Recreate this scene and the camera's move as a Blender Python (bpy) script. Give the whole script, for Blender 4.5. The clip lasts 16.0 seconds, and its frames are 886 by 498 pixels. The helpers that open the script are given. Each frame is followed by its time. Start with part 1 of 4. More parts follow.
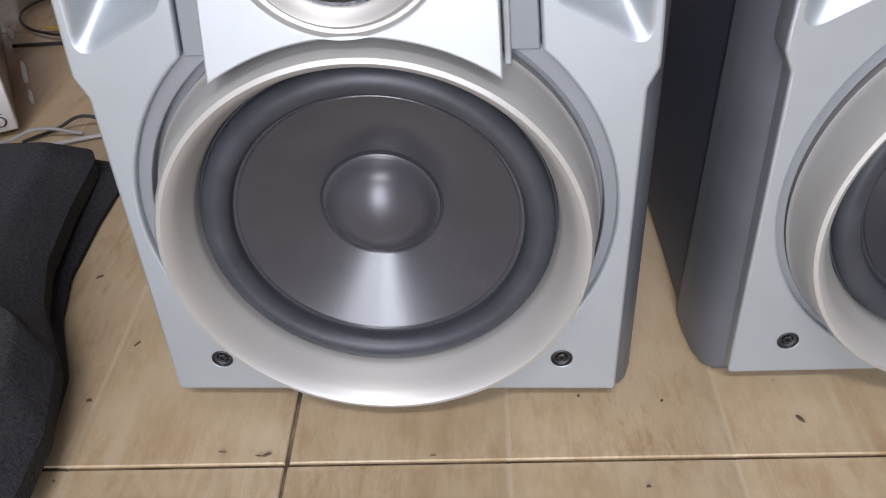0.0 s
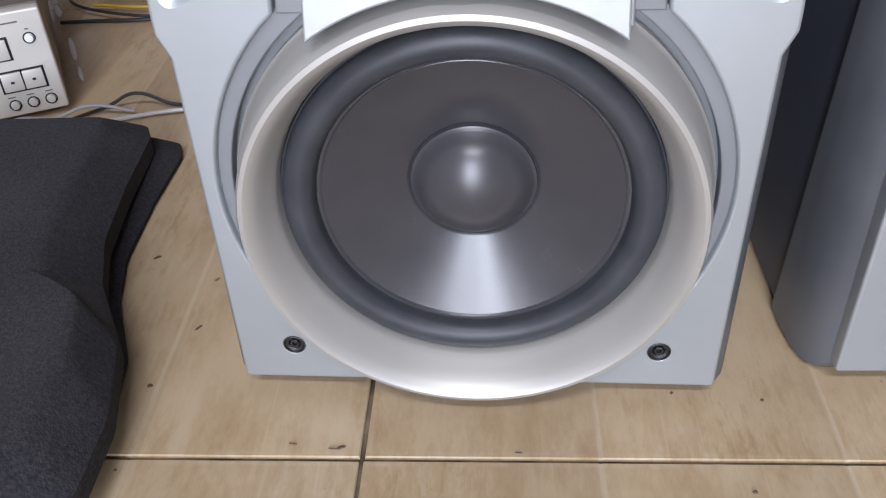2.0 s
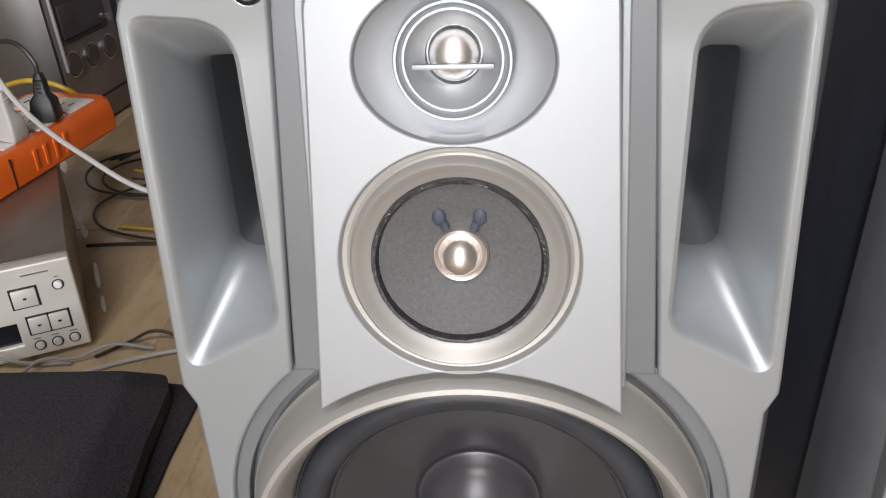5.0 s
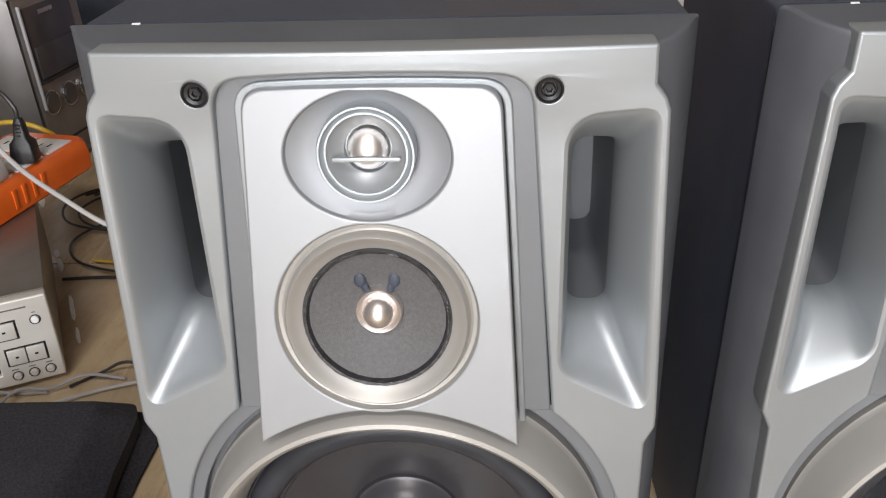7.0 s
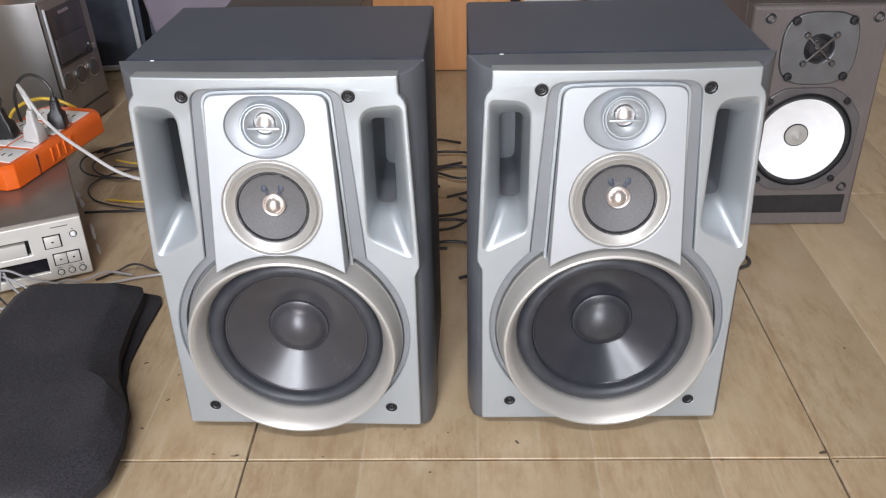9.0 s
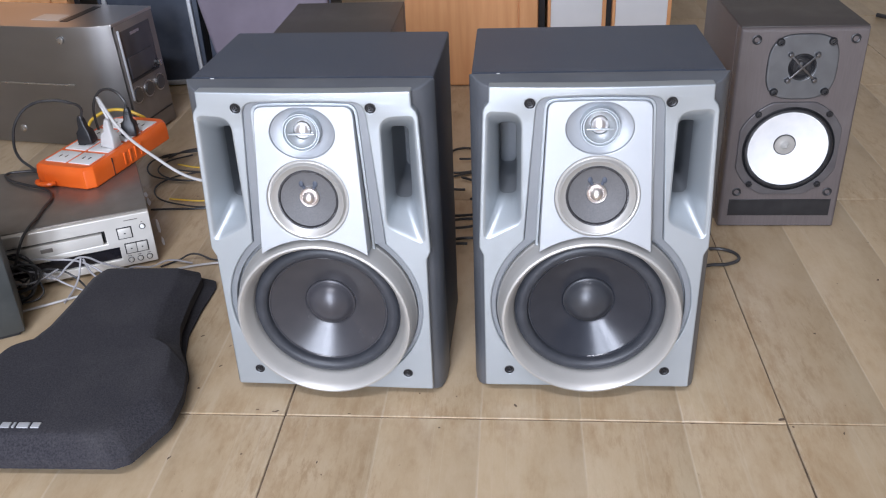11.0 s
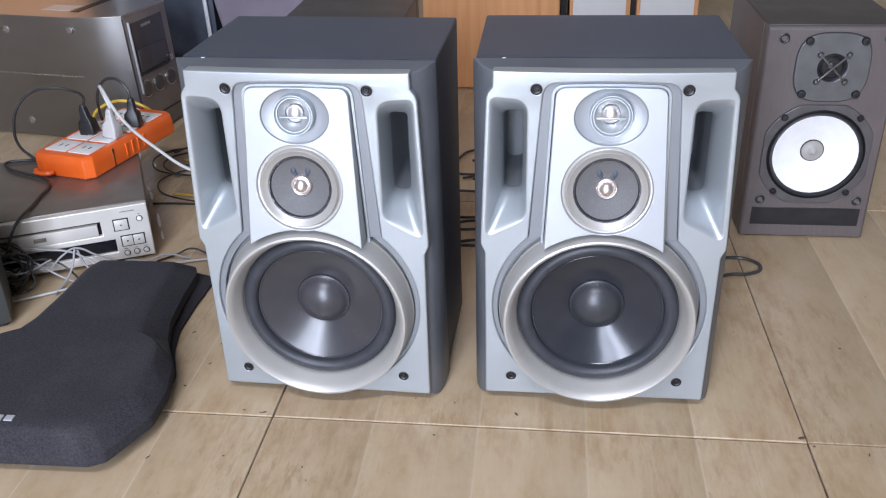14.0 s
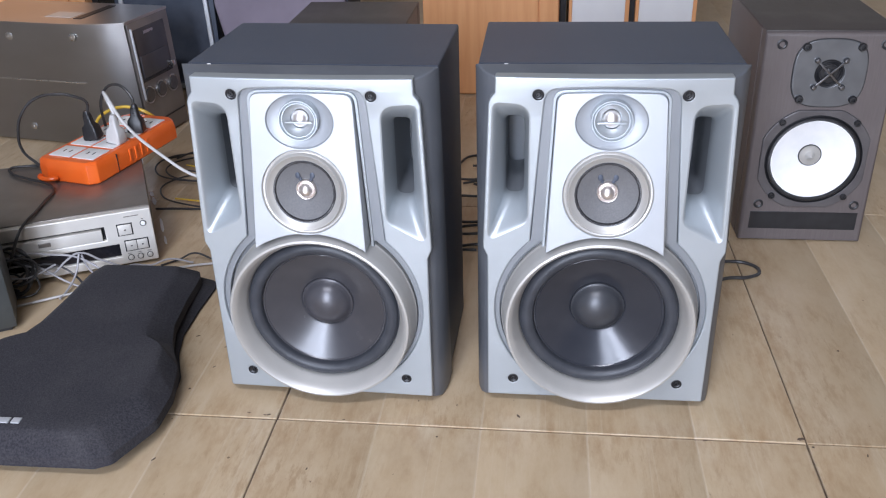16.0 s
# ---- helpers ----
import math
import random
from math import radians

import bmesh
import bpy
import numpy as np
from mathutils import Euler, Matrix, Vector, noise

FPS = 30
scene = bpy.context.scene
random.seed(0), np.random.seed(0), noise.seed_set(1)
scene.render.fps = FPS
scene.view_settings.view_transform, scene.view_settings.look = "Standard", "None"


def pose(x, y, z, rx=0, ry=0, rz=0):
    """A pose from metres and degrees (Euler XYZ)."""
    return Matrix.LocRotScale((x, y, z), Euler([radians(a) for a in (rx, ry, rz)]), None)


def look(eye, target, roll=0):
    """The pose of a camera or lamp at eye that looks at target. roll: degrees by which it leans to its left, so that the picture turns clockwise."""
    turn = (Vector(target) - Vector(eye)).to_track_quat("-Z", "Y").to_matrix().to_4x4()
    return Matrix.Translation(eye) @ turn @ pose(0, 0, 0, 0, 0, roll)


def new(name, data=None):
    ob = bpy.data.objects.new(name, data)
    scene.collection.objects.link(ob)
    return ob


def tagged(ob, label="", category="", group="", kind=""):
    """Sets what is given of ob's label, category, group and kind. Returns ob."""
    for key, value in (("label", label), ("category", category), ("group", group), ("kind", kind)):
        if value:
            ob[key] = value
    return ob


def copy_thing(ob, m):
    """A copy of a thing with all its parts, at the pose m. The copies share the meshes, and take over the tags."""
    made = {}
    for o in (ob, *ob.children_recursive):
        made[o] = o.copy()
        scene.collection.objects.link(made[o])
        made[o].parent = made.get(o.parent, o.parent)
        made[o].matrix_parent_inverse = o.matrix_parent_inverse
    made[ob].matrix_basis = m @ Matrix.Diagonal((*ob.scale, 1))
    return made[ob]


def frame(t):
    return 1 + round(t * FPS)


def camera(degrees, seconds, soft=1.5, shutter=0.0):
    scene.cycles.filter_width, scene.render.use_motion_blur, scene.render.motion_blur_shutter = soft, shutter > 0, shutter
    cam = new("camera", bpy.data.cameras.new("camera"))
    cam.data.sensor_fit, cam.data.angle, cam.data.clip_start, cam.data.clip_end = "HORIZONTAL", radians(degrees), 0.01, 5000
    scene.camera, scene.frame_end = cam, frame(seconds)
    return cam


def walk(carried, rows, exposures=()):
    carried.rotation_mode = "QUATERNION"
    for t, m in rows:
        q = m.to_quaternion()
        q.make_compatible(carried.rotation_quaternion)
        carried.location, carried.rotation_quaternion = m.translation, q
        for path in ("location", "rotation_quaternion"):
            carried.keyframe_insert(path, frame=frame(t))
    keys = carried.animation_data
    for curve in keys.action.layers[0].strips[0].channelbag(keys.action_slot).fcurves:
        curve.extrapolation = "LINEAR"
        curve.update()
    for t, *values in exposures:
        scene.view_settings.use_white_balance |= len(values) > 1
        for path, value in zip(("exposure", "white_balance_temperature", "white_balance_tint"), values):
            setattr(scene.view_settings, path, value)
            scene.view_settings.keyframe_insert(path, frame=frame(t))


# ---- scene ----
cam = camera(53.0, 16.0, soft=1.15)
PATH = [
    (0, (0.06, 0.044, 0.389), (-0.007, 1.636, -0.819), -2.9),
    (0.5, (0.082, 0.044, 0.379), (0.011, 1.634, -0.832), -1.7),
    (1, (0.062, 0.05, 0.378), (-0.032, 1.636, -0.837), -2.2),
    (1.5, (0.035, 0.061, 0.355), (-0.065, 1.647, -0.86), -2.5),
    (2, (0.022, 0.064, 0.364), (-0.089, 1.653, -0.846), -2.7),
    (2.5, (0.019, 0.067, 0.401), (-0.098, 1.692, -0.759), -2.7),
    (3, (0.022, 0.094, 0.419), (-0.1, 1.767, -0.67), -2.9),
    (3.5, (0.03, 0.102, 0.432), (-0.088, 1.814, -0.596), -2.8),
    (4, (0.029, 0.092, 0.445), (-0.092, 1.823, -0.551), -2.9),
    (6.3, (0.021, 0.093, 0.48), (-0.106, 1.851, -0.465), -2.5),
    (6.5, (0.025, 0.088, 0.486), (-0.096, 1.849, -0.454), -2.4),
    (7, (0.057, 0.046, 0.506), (-0.024, 1.812, -0.43), -2.1),
    (7.5, (0.132, -0.024, 0.549), (0.069, 1.737, -0.397), -1.7),
    (8, (0.164, -0.111, 0.593), (0.116, 1.628, -0.393), -1.6),
    (8.5, (0.183, -0.196, 0.633), (0.138, 1.54, -0.359), -1.8),
    (9, (0.187, -0.341, 0.664), (0.141, 1.391, -0.336), -1.3),
    (9.5, (0.221, -0.488, 0.722), (0.156, 1.247, -0.273), -1.7),
    (10, (0.232, -0.514, 0.73), (0.111, 1.22, -0.258), -2.3),
    (12.5, (0.255, -0.461, 0.687), (0.074, 1.293, -0.256), -2.2),
    (13, (0.252, -0.467, 0.677), (0.055, 1.288, -0.261), -1.8),
    (13.5, (0.257, -0.456, 0.668), (0.052, 1.298, -0.27), -1.6),
    (14, (0.265, -0.451, 0.67), (0.049, 1.301, -0.27), -1.7),
    (14.5, (0.26, -0.459, 0.671), (0.044, 1.295, -0.265), -1.5),
    (15, (0.26, -0.456, 0.669), (0.044, 1.299, -0.266), -1.6),
    (15.5, (0.262, -0.458, 0.674), (0.05, 1.298, -0.261), -1.7),
    (16, (0.261, -0.463, 0.673), (0.049, 1.296, -0.255), -1.7),
]
walk(cam, [(t, look(eye, target, roll)) for t, eye, target, roll in PATH], [
    (0, 0.10, 6850, 21), (1.5, 0.16, 6650, 21), (2.5, 0.10, 6650, 21), (3.2, -0.10, 7000, 21), (4, -0.20, 7500, 20), (6.5, -0.17, 7600, 19), (7, -0.13, 7600, 19), (8.5, 0.12, 7350, 19), (9.2, 0.25, 7000, 19), (10, 0.28, 6680, 19.5), (12.5, 0.28, 6330, 20.5), (16, 0.28, 6330, 20.5)])

# ---- world, light ----
world = bpy.data.worlds.new("sky")
scene.world = world
world.use_nodes = True
wn = world.node_tree.nodes
sky = wn.new("ShaderNodeTexSky")
sky.sky_type, sky.sun_disc = "NISHITA", False
sky.sun_elevation, sky.sun_rotation = radians(48), radians(200)
world.node_tree.links.new(sky.outputs[0], wn["Background"].inputs[0])
wn["Background"].inputs[1].default_value = 0.10


def area(name, m, sx, sy, watts, colour):
    data = bpy.data.lights.new(name, "AREA")
    data.shape, data.size, data.size_y, data.energy, data.color = "RECTANGLE", sx, sy, watts, colour
    ob = new(name, data)
    ob.matrix_world = m
    return ob


# daylight of the open shop front behind the camera, in two leaves, and an unseen ceiling lamp added as fill
for x, watts in ((-0.45, 72), (0.05, 46)):
    area("shopfront_daylight", look((x, -2.50, 1.08), (x + 0.08, 0.6, 0.9)), 0.33, 2.1, watts, (0.77, 0.89, 1.0))
area("tube_light", look((-0.1, -1.5, 2.68), (-0.1, -1.1, 0)), 1.2, 0.12, 50, (0.88, 0.95, 1.0))


# ---- materials ----
def mat(name, c1, c2=None, rough=0.5, metal=0.0, scale=30.0, stretch=(1, 1, 1), bump=0.0, fine=600.0, rough_var=0.08,
        coat=0.0, aniso=0.0, dust=0.0, spec=0.5):
    """Two-scale procedural surface: c1 to c2 by a broad noise, fine grain in bump and gloss."""
    m = bpy.data.materials.new(name)
    m.use_nodes = True
    nt = m.node_tree
    n, link = nt.nodes, nt.links.new
    b = n["Principled BSDF"]
    b.inputs["Metallic"].default_value = metal
    b.inputs["Roughness"].default_value = rough
    b.inputs["Coat Weight"].default_value = coat
    b.inputs["Coat Roughness"].default_value = 0.15
    b.inputs["Anisotropic"].default_value = aniso
    b.inputs["Specular IOR Level"].default_value = spec
    tc, mp = n.new("ShaderNodeTexCoord"), n.new("ShaderNodeMapping")
    mp.inputs["Scale"].default_value = stretch
    link(tc.outputs["Object"], mp.inputs[0])
    broad, grain = n.new("ShaderNodeTexNoise"), n.new("ShaderNodeTexNoise")
    broad.inputs["Scale"].default_value, broad.inputs["Detail"].default_value = scale, 6
    grain.inputs["Scale"].default_value, grain.inputs["Detail"].default_value = fine, 3
    link(mp.outputs[0], broad.inputs[0])
    link(mp.outputs[0], grain.inputs[0])
    ramp = n.new("ShaderNodeValToRGB")
    ramp.color_ramp.elements[0].position, ramp.color_ramp.elements[1].position = 0.32, 0.70
    ramp.color_ramp.elements[0].color = (*c1, 1)
    ramp.color_ramp.elements[1].color = (*(c2 or [v * 1.12 for v in c1]), 1)
    link(broad.outputs[0], ramp.inputs[0])
    out = ramp.outputs[0]
    if dust:
        d = n.new("ShaderNodeTexNoise")
        d.inputs["Scale"].default_value, d.inputs["Detail"].default_value = 14, 9
        dr = n.new("ShaderNodeMapRange")
        dr.inputs["From Min"].default_value, dr.inputs["From Max"].default_value = 0.5, 0.78
        dr.inputs["To Max"].default_value = dust
        link(tc.outputs["Object"], d.inputs[0])
        link(d.outputs[0], dr.inputs[0])
        mx = n.new("ShaderNodeMixRGB")
        mx.inputs[2].default_value = (0.40, 0.375, 0.345, 1)
        link(dr.outputs[0], mx.inputs[0])
        link(out, mx.inputs[1])
        out = mx.outputs[0]
    link(out, b.inputs["Base Color"])
    rr = n.new("ShaderNodeMapRange")
    rr.inputs["To Min"].default_value, rr.inputs["To Max"].default_value = max(0.02, rough - rough_var), min(1, rough + rough_var)
    link(broad.outputs[0], rr.inputs[0])
    link(rr.outputs[0], b.inputs["Roughness"])
    if bump:
        bp = n.new("ShaderNodeBump")
        bp.inputs["Strength"].default_value, bp.inputs["Distance"].default_value = bump, 0.0006
        link(grain.outputs[0], bp.inputs["Height"])
        link(bp.outputs[0], b.inputs["Normal"])
    return m


SILVER = mat("silver_paint", (0.368, 0.403, 0.426), (0.397, 0.430, 0.454), 0.42, 0.55, 12, bump=0.05, fine=1800, rough_var=0.03, dust=0.04)
SILVER_PLATE = mat("bright_silver_paint", (0.378, 0.398, 0.421), (0.401, 0.421, 0.441), 0.47, 0.52, 12, bump=0.05, fine=1800, rough_var=0.03)
RING = mat("champagne_silver_paint", (0.410, 0.400, 0.379), (0.452, 0.438, 0.415), 0.44, 0.42, 16, bump=0.04, fine=1500, rough_var=0.04)
# grey of the recess parts; in the port tunnels it stands for shade on silver
SILVER_DIM = mat("grey_and_shaded_silver", (0.199, 0.212, 0.227), (0.224, 0.237, 0.252), 0.45, 0.35, 14, bump=0.05, fine=1500, rough_var=0.03)
DISH = mat("pale_grey_paint", (0.285, 0.303, 0.325), (0.32, 0.338, 0.36), 0.46, 0.35, 14, bump=0.05, fine=1500, rough_var=0.03)
BEZEL = mat("dark_silver_plastic", (0.115, 0.124, 0.140), (0.140, 0.150, 0.167), 0.44, 0.35, 20, bump=0.08, fine=1400, dust=0.05)
CABINET = mat("charcoal_vinyl", (0.045, 0.056, 0.080), (0.064, 0.077, 0.105), 0.50, 0.0, 40, (1, 6, 1), bump=0.25, fine=900, dust=0.04, spec=0.4)
RUBBER = mat("black_rubber", (0.030, 0.033, 0.040), (0.041, 0.044, 0.052), 0.42, 0.0, 60, bump=0.15, fine=500, dust=0.03, spec=0.36)
CONE = mat("graphite_poly_cone", (0.041, 0.041, 0.047), (0.050, 0.049, 0.055), 0.26, 0.08, 30, bump=0.08, fine=900, rough_var=0.05, coat=0.12, spec=0.45)
CONE_DARK = mat("darker_poly_cone", (0.024, 0.026, 0.033), (0.031, 0.033, 0.040), 0.18, 0.05, 30, bump=0.06, fine=900, rough_var=0.03, coat=0.05, spec=0.33)
DOME = mat("graphite_dome", (0.050, 0.049, 0.056), (0.062, 0.060, 0.067), 0.32, 0.15, 40, bump=0.03, fine=1200, rough_var=0.03)
DOME_DARK = mat("darker_dome", (0.034, 0.036, 0.042), (0.042, 0.044, 0.050), 0.36, 0.1, 40, bump=0.03, fine=1200, rough_var=0.03)
SMOKED = mat("smoked_window", (0.042, 0.040, 0.046), (0.06, 0.057, 0.063), 0.2, 0.0, 20, rough_var=0.04)
DARKCASE = mat("dark_grey_sheet", (0.060, 0.064, 0.062), (0.080, 0.085, 0.082), 0.45, 0.3, 20, bump=0.1, fine=700, dust=0.1)
MESH = mat("woven_cone", (0.100, 0.100, 0.104), (0.140, 0.139, 0.142), 0.6, 0.0, 700, bump=0.5, fine=1900)
GLUE = mat("glossy_black_glue", (0.018, 0.018, 0.021), (0.034, 0.034, 0.038), 0.24, 0.0, 300, bump=0.8, fine=700)
METAL = mat("pink_silver_metal", (0.74, 0.68, 0.65), (0.80, 0.75, 0.72), 0.40, 1.0, 30, rough_var=0.04)
STEEL = mat("steel", (0.55, 0.55, 0.56), (0.62, 0.62, 0.62), 0.28, 1.0, 60, rough_var=0.06)
GUNMETAL = mat("dark_steel", (0.16, 0.16, 0.17), (0.2, 0.2, 0.21), 0.3, 0.9, 60)
BLACK = mat("black_plastic", (0.012, 0.012, 0.014), (0.02, 0.02, 0.022), 0.4, 0.0, 60, bump=0.2, fine=900)
CLOTH = mat("black_grille_cloth", (0.024, 0.023, 0.028), (0.049, 0.047, 0.053), 0.95, 0.0, 420, bump=1.0, fine=700, rough_var=0.04, dust=0.035, spec=0.12)
CLOTH.node_tree.nodes["Principled BSDF"].inputs["Sheen Weight"].default_value = 0.04
WALNUT = mat("brown_vinyl_wood", (0.098, 0.081, 0.079), (0.114, 0.096, 0.093), 0.46, 0.0, 30, (14, 14, 1), bump=0.2, fine=500, dust=0.06)
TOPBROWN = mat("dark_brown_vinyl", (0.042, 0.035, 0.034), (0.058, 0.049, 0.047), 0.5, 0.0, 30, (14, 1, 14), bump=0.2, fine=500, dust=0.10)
GREY_PLATE = mat("grey_driver_plate", (0.135, 0.14, 0.148), (0.165, 0.17, 0.178), 0.36, 0.5, 40, bump=0.1, fine=900)
WOOFER_FRAME = mat("brown_grey_driver_frame", (0.098, 0.092, 0.096), (0.125, 0.118, 0.122), 0.38, 0.35, 40, bump=0.1, fine=900)
PAPER = mat("white_paper_cone", (0.78, 0.79, 0.80), (0.84, 0.84, 0.84), 0.7, 0.0, 60, bump=0.4, fine=700)
CHAMPAGNE = mat("champagne_metal", (0.66, 0.63, 0.58), (0.71, 0.68, 0.63), 0.42, 0.35, 20, (1, 1, 1), bump=0.05, fine=1400, dust=0.1)
TOPMETAL = mat("brushed_grey_lid", (0.235, 0.212, 0.193), (0.285, 0.26, 0.238), 0.36, 0.7, 25, (1, 1, 1), bump=0.06, fine=1200, dust=0.22)
AMPMETAL = mat("silver_sheet_steel", (0.50, 0.485, 0.475), (0.55, 0.535, 0.525), 0.36, 0.95, 6, (1, 1, 3), bump=0.05, fine=900, rough_var=0.03, dust=0.04)
CHEEK = mat("satin_bright_steel", (0.56, 0.575, 0.60), (0.62, 0.635, 0.66), 0.42, 0.45, 10, bump=0.05, fine=900)
FRONTGREY = mat("bronze_grey_front", (0.20, 0.182, 0.175), (0.245, 0.225, 0.215), 0.36, 0.5, 20, bump=0.05, fine=900, dust=0.1)
GLASSBLACK = mat("dark_display", (0.010, 0.010, 0.013), (0.02, 0.018, 0.022), 0.12, 0.0, 20, rough_var=0.04)
ORANGE = mat("orange_plastic", (0.80, 0.115, 0.012), (0.86, 0.15, 0.02), 0.33, 0.0, 20, bump=0.06, fine=700, dust=0.05)
WHITE = mat("white_plastic", (0.74, 0.74, 0.73), (0.80, 0.80, 0.79), 0.4, 0.0, 30, dust=0.08)
WIRE_BLACK = mat("black_wire", (0.028, 0.027, 0.028), (0.045, 0.043, 0.043), 0.38)
WIRE_GREY = mat("grey_wire", (0.30, 0.29, 0.30), (0.38, 0.37, 0.38), 0.4)
WIRE_WHITE = mat("white_wire", (0.47, 0.46, 0.45), (0.54, 0.53, 0.52), 0.4)
WIRE_YELLOW = mat("yellow_wire", (0.60, 0.38, 0.035), (0.68, 0.45, 0.06), 0.4)
WOOD = mat("orange_wood_veneer", (0.694, 0.325, 0.140), (0.784, 0.403, 0.185), 0.42, 0.0, 8, (9, 9, 0.7), bump=0.1, fine=300, coat=0.15)
WHITE_PANEL = mat("white_painted_panel", (0.72, 0.72, 0.73), (0.78, 0.78, 0.78), 0.5, 0.0, 8, dust=0.08)
PURPLE = mat("mauve_grey_fabric", (0.16, 0.135, 0.17), (0.20, 0.17, 0.21), 0.85, 0.0, 12, bump=0.6, fine=900)
WALL = mat("painted_plaster", (0.20, 0.195, 0.19), (0.25, 0.245, 0.235), 0.8, 0.0, 3, bump=0.2, fine=120)
WALL_BACK = mat("cream_painted_plaster", (0.50, 0.455, 0.38), (0.56, 0.515, 0.44), 0.7, 0.0, 3, bump=0.2, fine=120)
GROUT = mat("dark_grout", (0.055, 0.035, 0.021), (0.24, 0.175, 0.11), 0.9, 0.0, 40, bump=0.8, fine=400)


def tile_material():
    """Beige ceramic with streaks that run away from the shop front, brown stains and small dark pits."""
    m = bpy.data.materials.new("beige_travertine_tile")
    m.use_nodes = True
    nt = m.node_tree
    n, link = nt.nodes, nt.links.new
    b = n["Principled BSDF"]
    b.inputs["Specular IOR Level"].default_value = 0.38
    tc, info = n.new("ShaderNodeTexCoord"), n.new("ShaderNodeObjectInfo")
    add = n.new("ShaderNodeVectorMath")
    add.operation = "MULTIPLY_ADD"
    add.inputs[1].default_value = (1, 1, 1)
    comb = n.new("ShaderNodeCombineXYZ")
    k = n.new("ShaderNodeMath")
    k.operation, k.inputs[1].default_value = "MULTIPLY", 37.0
    link(info.outputs["Random"], k.inputs[0])
    link(k.outputs[0], comb.inputs[0])
    link(k.outputs[0], comb.inputs[1])
    link(tc.outputs["Object"], add.inputs[0])
    link(comb.outputs[0], add.inputs[2])

    def noise_tex(scale, detail, stretch, rough=0.6):
        mp, t = n.new("ShaderNodeMapping"), n.new("ShaderNodeTexNoise")
        mp.inputs["Scale"].default_value = stretch
        t.inputs["Scale"].default_value, t.inputs["Detail"].default_value, t.inputs["Roughness"].default_value = scale, detail, rough
        link(add.outputs[0], mp.inputs[0])
        link(mp.outputs[0], t.inputs[0])
        return t.outputs[0]

    def ramp(fac, *stops):
        r = n.new("ShaderNodeValToRGB")
        e = r.color_ramp.elements
        while len(e) < len(stops):
            e.new(0.5)
        for el, (p, c) in zip(e, stops):
            el.position, el.color = p, (*c, 1)
        link(fac, r.inputs[0])
        return r.outputs[0]

    def mix(fac, a, c, kind="MIX"):
        x = n.new("ShaderNodeMixRGB")
        x.blend_type = kind
        for sock, v in ((x.inputs[0], fac), (x.inputs[1], a), (x.inputs[2], c)):
            if hasattr(v, "node"):
                link(v, sock)
            elif isinstance(v, tuple):
                sock.default_value = (*v, 1)
            else:
                sock.default_value = v
        return x.outputs[0]

    base = ramp(noise_tex(5.0, 7, (1.7, 0.8, 1), 0.62), (0.28, (0.374, 0.264, 0.154)), (0.50, (0.491, 0.365, 0.228)), (0.72, (0.563, 0.443, 0.305)))
    smudge = ramp(noise_tex(16, 8, (2.0, 0.75, 1), 0.72), (0.30, (0.307, 0.195, 0.100)), (0.47, (0.466, 0.347, 0.218)), (0.66, (0.553, 0.436, 0.300)))
    col = mix(0.38, base, smudge)
    # brown worn fibres, in patches
    scratch = ramp(noise_tex(30, 7, (3.2, 0.7, 1), 0.78), (0.50, (0, 0, 0)), (0.60, (0.9, 0.9, 0.9)))
    patch = ramp(noise_tex(4.2, 4, (1.3, 0.9, 1)), (0.44, (0, 0, 0)), (0.62, (1, 1, 1)))
    f = mix(1.0, scratch, patch, "MULTIPLY")
    f = mix(1.0, f, (0.55, 0.55, 0.55), "MULTIPLY")
    col = mix(f, col, (0.30, 0.185, 0.09))
    # rusty dirt that creeps in from the joints
    sep = n.new("ShaderNodeSeparateXYZ")
    link(tc.outputs["Object"], sep.inputs[0])
    edge = None
    for k in (0, 1):
        off, ab = n.new("ShaderNodeMath"), n.new("ShaderNodeMath")
        off.operation, off.inputs[1].default_value = "SUBTRACT", 0.308
        ab.operation = "ABSOLUTE"
        link(sep.outputs[k], off.inputs[0])
        link(off.outputs[0], ab.inputs[0])
        if edge is None:
            edge = ab.outputs[0]
        else:
            mxm = n.new("ShaderNodeMath")
            mxm.operation = "MAXIMUM"
            link(edge, mxm.inputs[0])
            link(ab.outputs[0], mxm.inputs[1])
            edge = mxm.outputs[0]
    near = n.new("ShaderNodeMapRange")
    near.inputs["From Min"].default_value, near.inputs["From Max"].default_value = 0.235, 0.312
    link(edge, near.inputs[0])
    creep = ramp(noise_tex(26, 8, (2.4, 0.7, 1), 0.75), (0.44, (0, 0, 0)), (0.66, (1, 1, 1)))
    f = mix(1.0, near.outputs[0], creep, "MULTIPLY")
    f = mix(1.0, f, (0.55, 0.55, 0.55), "MULTIPLY")
    col = mix(f, col, (0.29, 0.155, 0.06))
    # each of the five moulded planks has its own tint; the grooves between them are worn pale
    plank, whole, fract = n.new("ShaderNodeMath"), n.new("ShaderNodeMath"), n.new("ShaderNodeMath")
    plank.operation, plank.inputs[1].default_value = "DIVIDE", 0.1232
    whole.operation, fract.operation = "FLOOR", "PINGPONG"
    fract.inputs[1].default_value = 0.5
    link(sep.outputs[0], plank.inputs[0])
    link(plank.outputs[0], whole.inputs[0])
    link(plank.outputs[0], fract.inputs[0])
    seed, tone = n.new("ShaderNodeCombineXYZ"), n.new("ShaderNodeTexWhiteNoise")
    link(whole.outputs[0], seed.inputs[0])
    link(info.outputs["Random"], seed.inputs[1])
    link(seed.outputs[0], tone.inputs[0])
